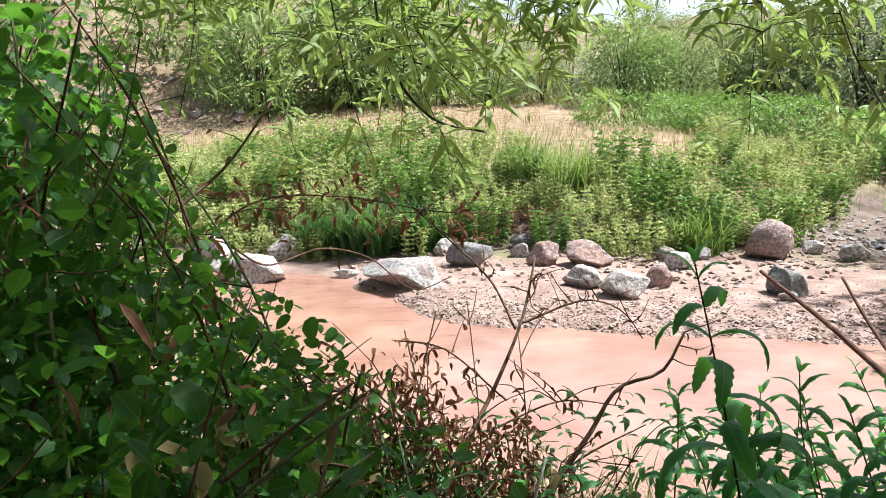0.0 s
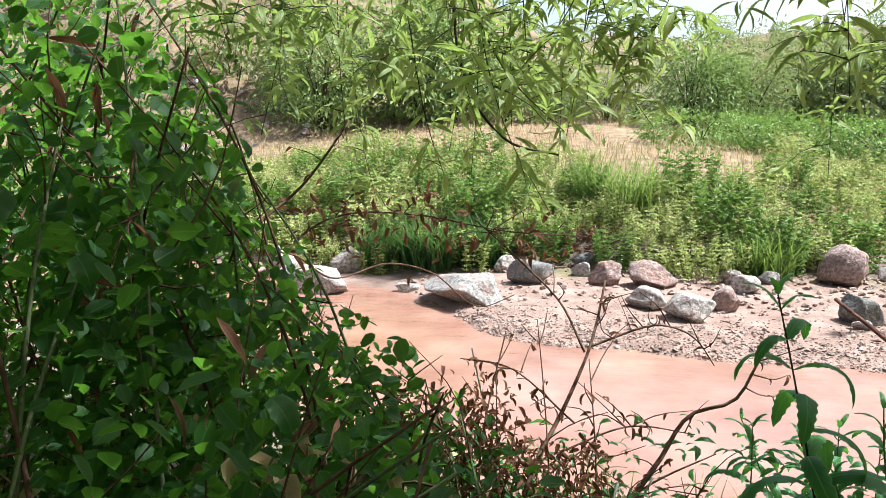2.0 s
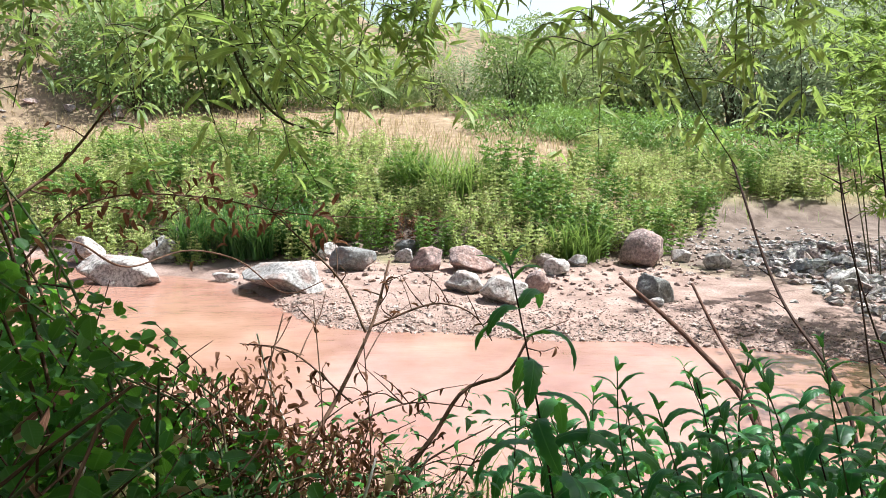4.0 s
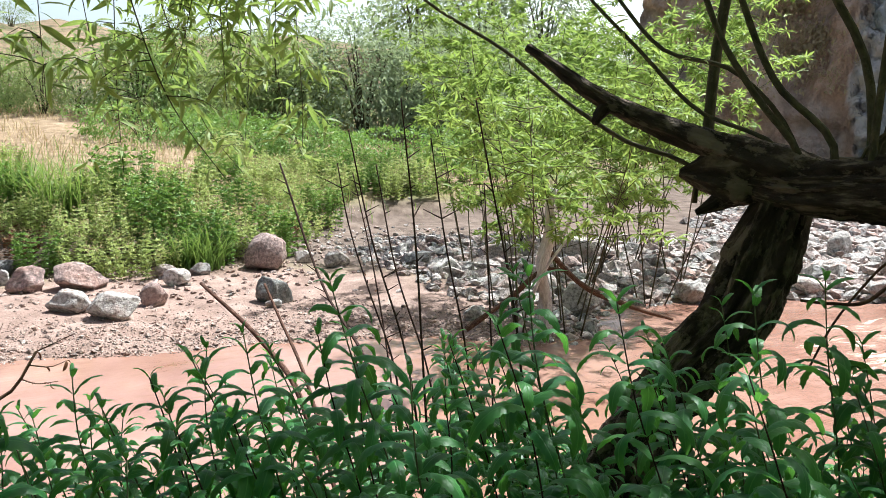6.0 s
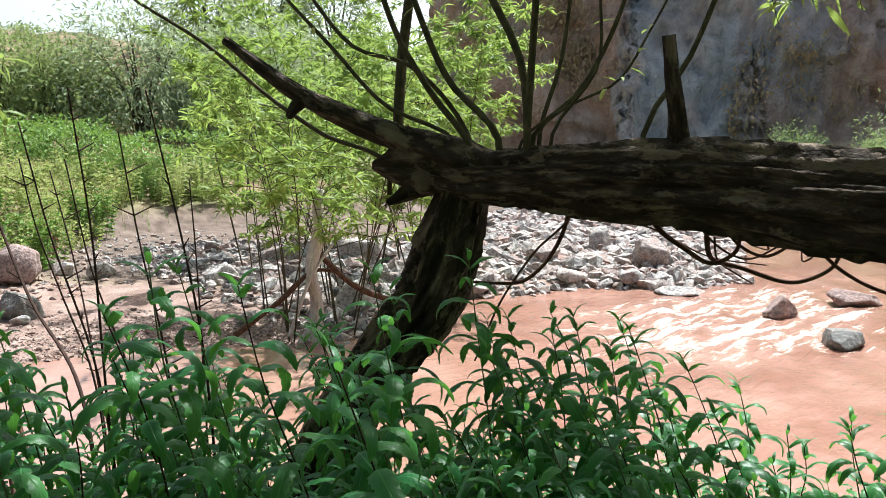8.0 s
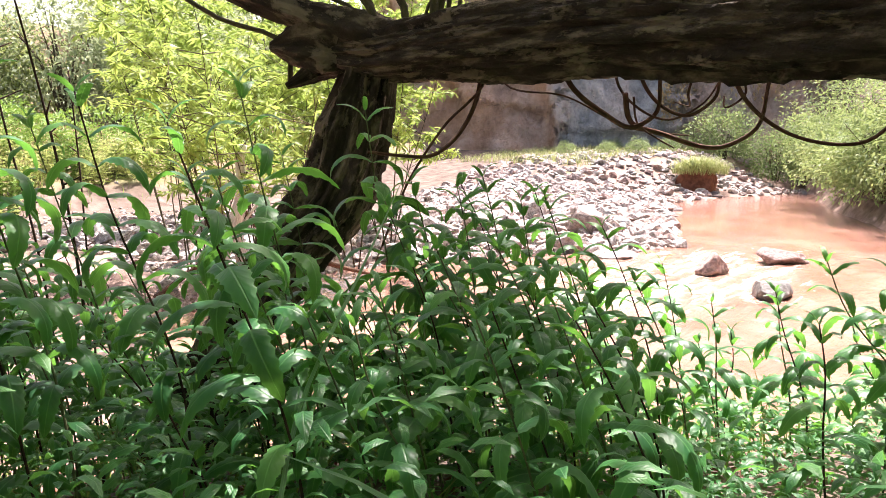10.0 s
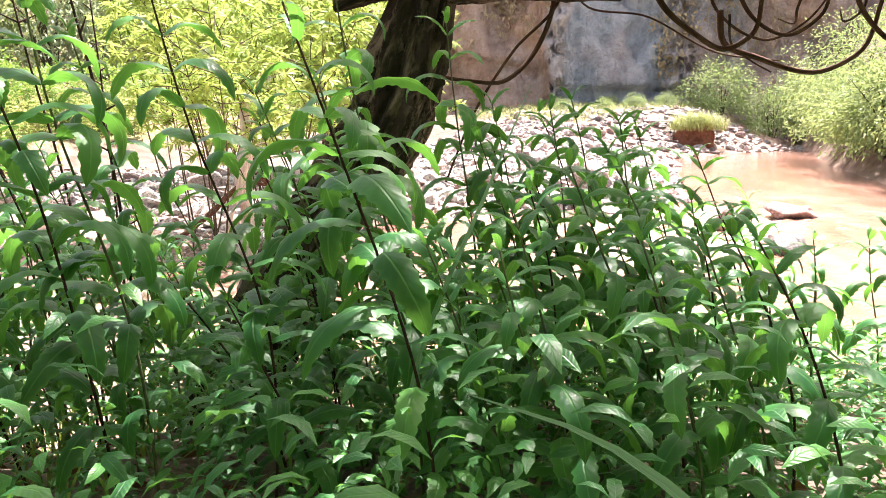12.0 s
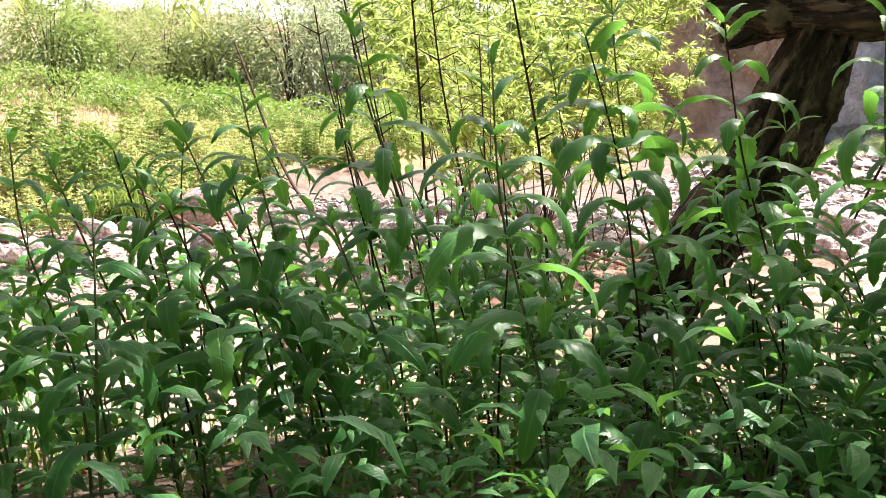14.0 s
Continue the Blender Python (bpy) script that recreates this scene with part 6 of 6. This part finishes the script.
for pts, w in (([(1.19, 0.37, 1.26), (1.23, 0.25, 1.235), (1.245, 0.13, 1.17), (1.27, 0.02, 0.85)], 0.012), ([(1.62, 0.60, 1.55), (1.53, 0.61, 1.40), (1.42, 0.63, 1.2), (1.36, 0.66, 0.8)], 0.012)):
    c = curve(np.array(pts), 14)
    s = np.linspace(0, 1, 14)
    side = np.array([0.5, -0.6, 0.45])
    wide = w * (0.15 + 0.85 * np.minimum(1, s * 3))
    v = np.concatenate([c - side * wide[:, None] / 2, c + side * wide[:, None] / 2, c + np.array([0, 0, -0.2]) * wide[:, None]])
    f = [(i, i + 1, i + 29, i + 28) for i in range(13)] + [(i + 28, i + 29, i + 15, i + 14) for i in range(13)]
    uv = np.concatenate([np.stack([s, -np.ones(14)], 1), np.stack([s, np.ones(14)], 1), np.stack([s, np.zeros(14)], 1)])
    tagged(new("reed_grass", np_mesh("reed_grass", v, f, REED, uv)), "long pale green reed grass arching among mint", "grass", "long reed grass")

# ---- bramble thicket ----
ROUND = [leaf_shape(w, b, s, 0.12, 0.03, 11, 0.44, 0.10, 0.95) for w, b, s in ((0.78, 40, 10), (0.70, 70, 20), (0.84, 25, 5))]
ROUND_LEAVES = [np_mesh("leaf", *s[:2], LEAF_BRAMBLE, s[2]) for s in ROUND]


def thicket_top(x, y):
    q = (x + 0.29) / np.maximum(y - 0.2, 0.2)
    d = np.hypot(x + 0.29, y - 0.2)
    return 1.97 + d * np.interp(q, [-1.2, -0.6, -0.47, -0.43, -0.33, -0.235, -0.14, -0.06, 0.02], [0.3, 0.26, 0.17, 0.0, -0.15, -0.24, -0.31, -0.39, -0.45])


def bramble(cx, cy, canes, leaves, fill, seed):
    r = np.random.default_rng(seed)
    g = ground_at(cx, cy)
    ob = root("bramble_bush", (cx, cy, g), "dense dark green bramble bush with rounded leaves, two added unseen for shade", "shrub", "bramble thicket")
    o = np.array((cx, cy, g))
    lines = []
    for k in range(canes):
        b = np.array([cx + r.normal(0, 0.2), cy + r.normal(0, 0.2), g - 0.03])
        a = r.uniform(0, 6.28)
        e = b + np.array([math.cos(a) * 0.55, math.sin(a) * 0.55, 0])
        top = max(float(thicket_top(e[0], e[1])), g + 0.35)
        e[2] = g + (top - g) * r.uniform(0.7, 1.0)
        mid = (b + e) / 2 + (0, 0, 0.25 * (e[2] - g))
        lines.append(curve([b, mid, e], 30))
        v, f, t = tube(lines[-1][::2], [0.006, 0.004, 0.002], 6)
        part("cane", np_mesh("cane", v - o, f, TWIG if k % 2 else STEM_GREEN, t), ob)
    def spots(n, jitter):
        p = []
        while len(p) < n:
            c = lines[r.integers(0, len(lines))]
            q = c[r.integers(6, 30)] + r.normal(0, jitter, 3)
            room = thicket_top(q[0], q[1]) - q[2]
            gap = vnoise(np.array([q[0] * 4.5 + q[2] * 3.5]), np.array([q[1] * 4.5 - q[2] * 4.0]), 21.0)[0]
            if q[2] > g + 0.05 and room > 0 and r.random() < 0.05 + room * 1.0 and (gap > 0.46 or r.random() < 0.06) and np.min(np.hypot(CAMS[:, 0] - q[0], CAMS[:, 1] - q[1])) > 0.5:
                p.append(q)
        p = np.array(p)
        a = r.uniform(0, 6.28, n)
        d = np.stack([np.cos(a) * 0.7, np.sin(a) * 0.7, r.uniform(-1.1, 0.25, n)], 1)
        up = np.stack([np.cos(a) + r.normal(0, 0.5, n), np.sin(a) + r.normal(0, 0.5, n), r.uniform(0.1, 1.1, n)], 1)
        return p, turned(d, up)
    p, fr = spots(leaves, 0.10)
    for k in range(leaves):
        part("leaf", ROUND_LEAVES[r.integers(0, 3)], ob, m=matrix_of(p[k] - o, fr[k], r.uniform(0.034, 0.066) * (1.3 if p[k][2] > 1.75 else 1.0)))
    fill = int(fill * 3.0)
    p, fr = spots(fill, 0.17)
    v, f, t = scatter(LOW_ROUND, p - o, fr, r.uniform(0.02, 0.046, fill))
    part("inner_leaves", np_mesh("inner_leaves", v, f, LEAF_BRAMBLE, t), ob)
    pieces = []
    for _ in range(60):
        c = lines[r.integers(0, len(lines))]
        q = c[r.integers(4, 28)]
        e = q + r.normal(0, 0.16, 3) + (0, 0, 0.06)
        if e[2] < thicket_top(e[0], e[1]) + 0.05 and np.min(np.hypot(CAMS[:, 0] - e[0], CAMS[:, 1] - e[1])) > 0.5:
            pieces.append(tube(curve([q, (q + e) / 2 + r.normal(0, 0.02, 3), e], 6), [0.0022, 0.001], 4, cap=False))
    v, f, t = joined(pieces)
    tagged(part("twig_work", np_mesh("twig_work", v - o, f, TWIG, t), ob), "thin dry brown twigs", kind="stuff")
    p, fr = spots(60, 0.1)
    v, f, t = scatter(WLEAF, p - o, fr, r.uniform(0.04, 0.10, 60))
    part("dead_leaves", np_mesh("dead_leaves", v, f, LEAF_DEAD, t), ob, "withered brown leaves")
    p, fr = spots(26, 0.12)
    p = p[p[:, 2] < g + 0.75]
    if len(p):
        v, f, t = scatter(CURLED, p - o, fr[:len(p)], r.uniform(0.05, 0.09, len(p)))
        part("curled_leaves", np_mesh("curled_leaves", v, f, STRAW, t), ob, "pale curled dead leaves")
    for k in range(3):
        a = r.uniform(0, 6.28)
        b = np.array([cx + r.normal(0, 0.25), cy + r.normal(0, 0.25), g])
        e = b + np.array([math.cos(a) * 0.2, math.sin(a) * 0.2, r.uniform(0.3, 0.55)])
        if np.min(np.hypot(CAMS[:, 0] - e[0], CAMS[:, 1] - e[1])) > 0.6:
            v, f, t = tube(curve([b, (b + e) / 2 + r.normal(0, 0.03, 3), e], 12), [0.006, 0.005, 0.003], 6, 0.15, k)
            part("dry_stick", np_mesh("dry_stick", v - o, f, DRIFT, t), ob, "pale dry stick")


CURLED = leaf_shape(0.42, 150, 20, 1.1, 0.05, 6, 0.45, 0.2, 0.4)
# the last two bushes stand out of view, added to block skylight
for i, (x, y, canes, n, fill) in enumerate(((-1.05, 1.0, 9, 130, 600), (-0.95, 1.5, 11, 190, 900), (-1.45, 1.6, 10, 120, 800), (-0.9, 2.0, 10, 150, 900), (-1.5, 2.3, 9, 80, 900),
                                            (-0.6, 2.2, 7, 90, 450), (-2.1, 2.0, 8, 60, 800), (-2.2, 3.0, 8, 50, 900), (-3.0, 3.2, 8, 30, 900), (-0.55, 1.65, 5, 45, 300), (-1.75, 1.05, 8, 40, 800), (-2.4, 1.3, 8, 20, 900))):
    bramble(x, y, canes, n, fill, 300 + i)

# ---- dead shrub over the water ----


def dead_shrub():
    base = np.array((-0.42, 1.95, ground_at(-0.42, 1.95) - 0.03))
    ob = root("dead_shrub", base, "dead shrub with bare twigs and shrivelled red-brown leaves", "shrub")
    lines = [([(-0.42, 1.95, 0.7), (-0.37, 2.12, 1.11), (-0.28, 2.29, 1.25), (-0.20, 2.48, 1.39), (-0.15, 2.67, 1.55)], 0.008),
             ([(-0.21, 2.47, 1.38), (0.02, 2.53, 1.44), (0.14, 2.60, 1.37), (0.18, 2.57, 1.31)], 0.004), ([(-0.22, 2.45, 1.37), (-0.29, 2.56, 1.49), (-0.42, 2.68, 1.60), (-0.6, 2.9, 1.72)], 0.004),
             ([(-0.3, 1.95, 0.7), (-0.18, 1.98, 1.02), (-0.10, 2.10, 1.09), (-0.02, 2.23, 1.14), (0.08, 2.35, 1.23), (0.20, 2.39, 1.26), (0.28, 2.46, 1.36)], 0.009),
             ([(-1.3, 2.25, 0.8), (-1.24, 2.40, 1.71), (-1.12, 2.56, 1.85), (-1.00, 2.71, 2.06)], 0.008), ([(-1.25, 2.4, 1.5), (-1.1, 2.7, 1.72), (-0.82, 3.0, 1.72), (-0.5, 3.05, 1.66), (-0.2, 3.1, 1.64)], 0.004),
             ([(-0.5, 2.0, 0.75), (-0.5, 2.2, 1.2), (-0.45, 2.35, 1.45)], 0.004), ([(-0.3, 2.0, 0.7), (-0.33, 2.2, 1.25), (-0.36, 2.3, 1.5)], 0.003), ([(-0.2, 2.0, 0.7), (-0.2, 2.15, 1.2), (-0.22, 2.2, 1.42)], 0.003),
             ([(-0.1, 2.1, 0.75), (0.05, 2.2, 1.0), (0.12, 2.25, 1.1)], 0.004), ([(-0.25, 2.25, 1.22), (-0.45, 2.4, 1.33), (-0.6, 2.5, 1.32)], 0.003), ([(-0.3, 2.2, 1.15), (-0.1, 2.3, 1.2), (0.1, 2.4, 1.15)], 0.003)]
    tips = []
    for k, (pts, r) in enumerate(lines):
        c = curve(np.array(pts), 26)
        v, f, t = tube(c, [r, r * 0.8, r * 0.45], 7, 0.15, k)
        part("branch", np_mesh("branch", v - base, f, TWIG, t), ob)
        tips.append(c[8:])
        for _ in range(9):
            q = rng.integers(4, 26)
            e = c[q] + np.array([rng.normal(0, 0.08), rng.normal(0, 0.08), rng.uniform(-0.02, 0.10)])
            w = curve([c[q], (c[q] + e) / 2 + rng.normal(0, 0.012, 3), e], 6)
            v, f, t = tube(w, [0.0022, 0.001], 4, cap=False)
            part("twig", np_mesh("twig", v - base, f, TWIG, t), ob)
            tips.append(w)
    n = 190
    at = np.array([tips[i][rng.integers(0, len(tips[i]))] for i in rng.integers(0, len(tips), n)])
    x = rng.normal(-0.42, 0.24, 2600)
    brow = np.interp(x, [-1.0, -0.6, -0.33, -0.05, 0.2], [1.30, 1.36, 1.24, 1.08, 0.95]) + 0.05 * np.sin(x * 23.0) + 0.03 * np.sin(x * 57.0)
    low = np.stack([x, rng.normal(2.10, 0.11, 2600), brow - 0.5 * rng.random(2600) ** 1.2], 1)
    for _ in range(46):
        e = low[rng.integers(0, 2600)] + (0, 0, 0.06)
        b = np.array((e[0] * 0.6 - 0.17, 2.0 + rng.normal(0, 0.04), 0.74))
        v, f, t = tube(curve([b, (b + e) / 2 + rng.normal(0, 0.04, 3), e], 9), [0.0035, 0.0025, 0.0012], 5, cap=False)
        part("twig", np_mesh("twig", v - base, f, TWIG, t), ob)
    clump = np.vstack([np.array(c) + rng.normal(0, 0.05, (26, 3)) * (1, 1, 1.3) for c in ((-1.14, 2.75, 1.72), (-0.82, 3.0, 1.74), (-0.67, 3.03, 1.66), (-0.40, 3.06, 1.60), (-1.0, 2.85, 1.68))])
    at = np.vstack([at, low, clump])
    n = len(at)
    a = rng.uniform(0, 6.28, n)
    d = np.stack([np.cos(a) * 0.6, np.sin(a) * 0.6, rng.uniform(-1.3, 0.3, n)], 1)
    v, f, t = scatter(leaf_shape(0.30, 75, 20, 0.8, 0, 4, 0.45), at, turned(d, rng.normal(0, 0.6, (n, 3)) + (0, 0, 1)), np.concatenate([rng.uniform(0.014, 0.045, n - 130), rng.uniform(0.032, 0.066, 130)]))
    part("dead_leaves", np_mesh("dead_leaves", v - base, f, LEAF_DEAD, t), ob, "shrivelled red-brown leaves")
    n = 500
    at = np.stack([rng.normal(-0.05, 0.14, n), rng.normal(2.05, 0.10, n), rng.uniform(0.72, 1.0, n)], 1)
    me = blades(at, 0.16, 0.004, 1.2, STRAW, "tangle")
    me.transform(Matrix.Translation(-Vector(base)))
    tagged(part("tangle", me, ob), "tangle of pale dry roots and straw", kind="stuff")


dead_shrub()
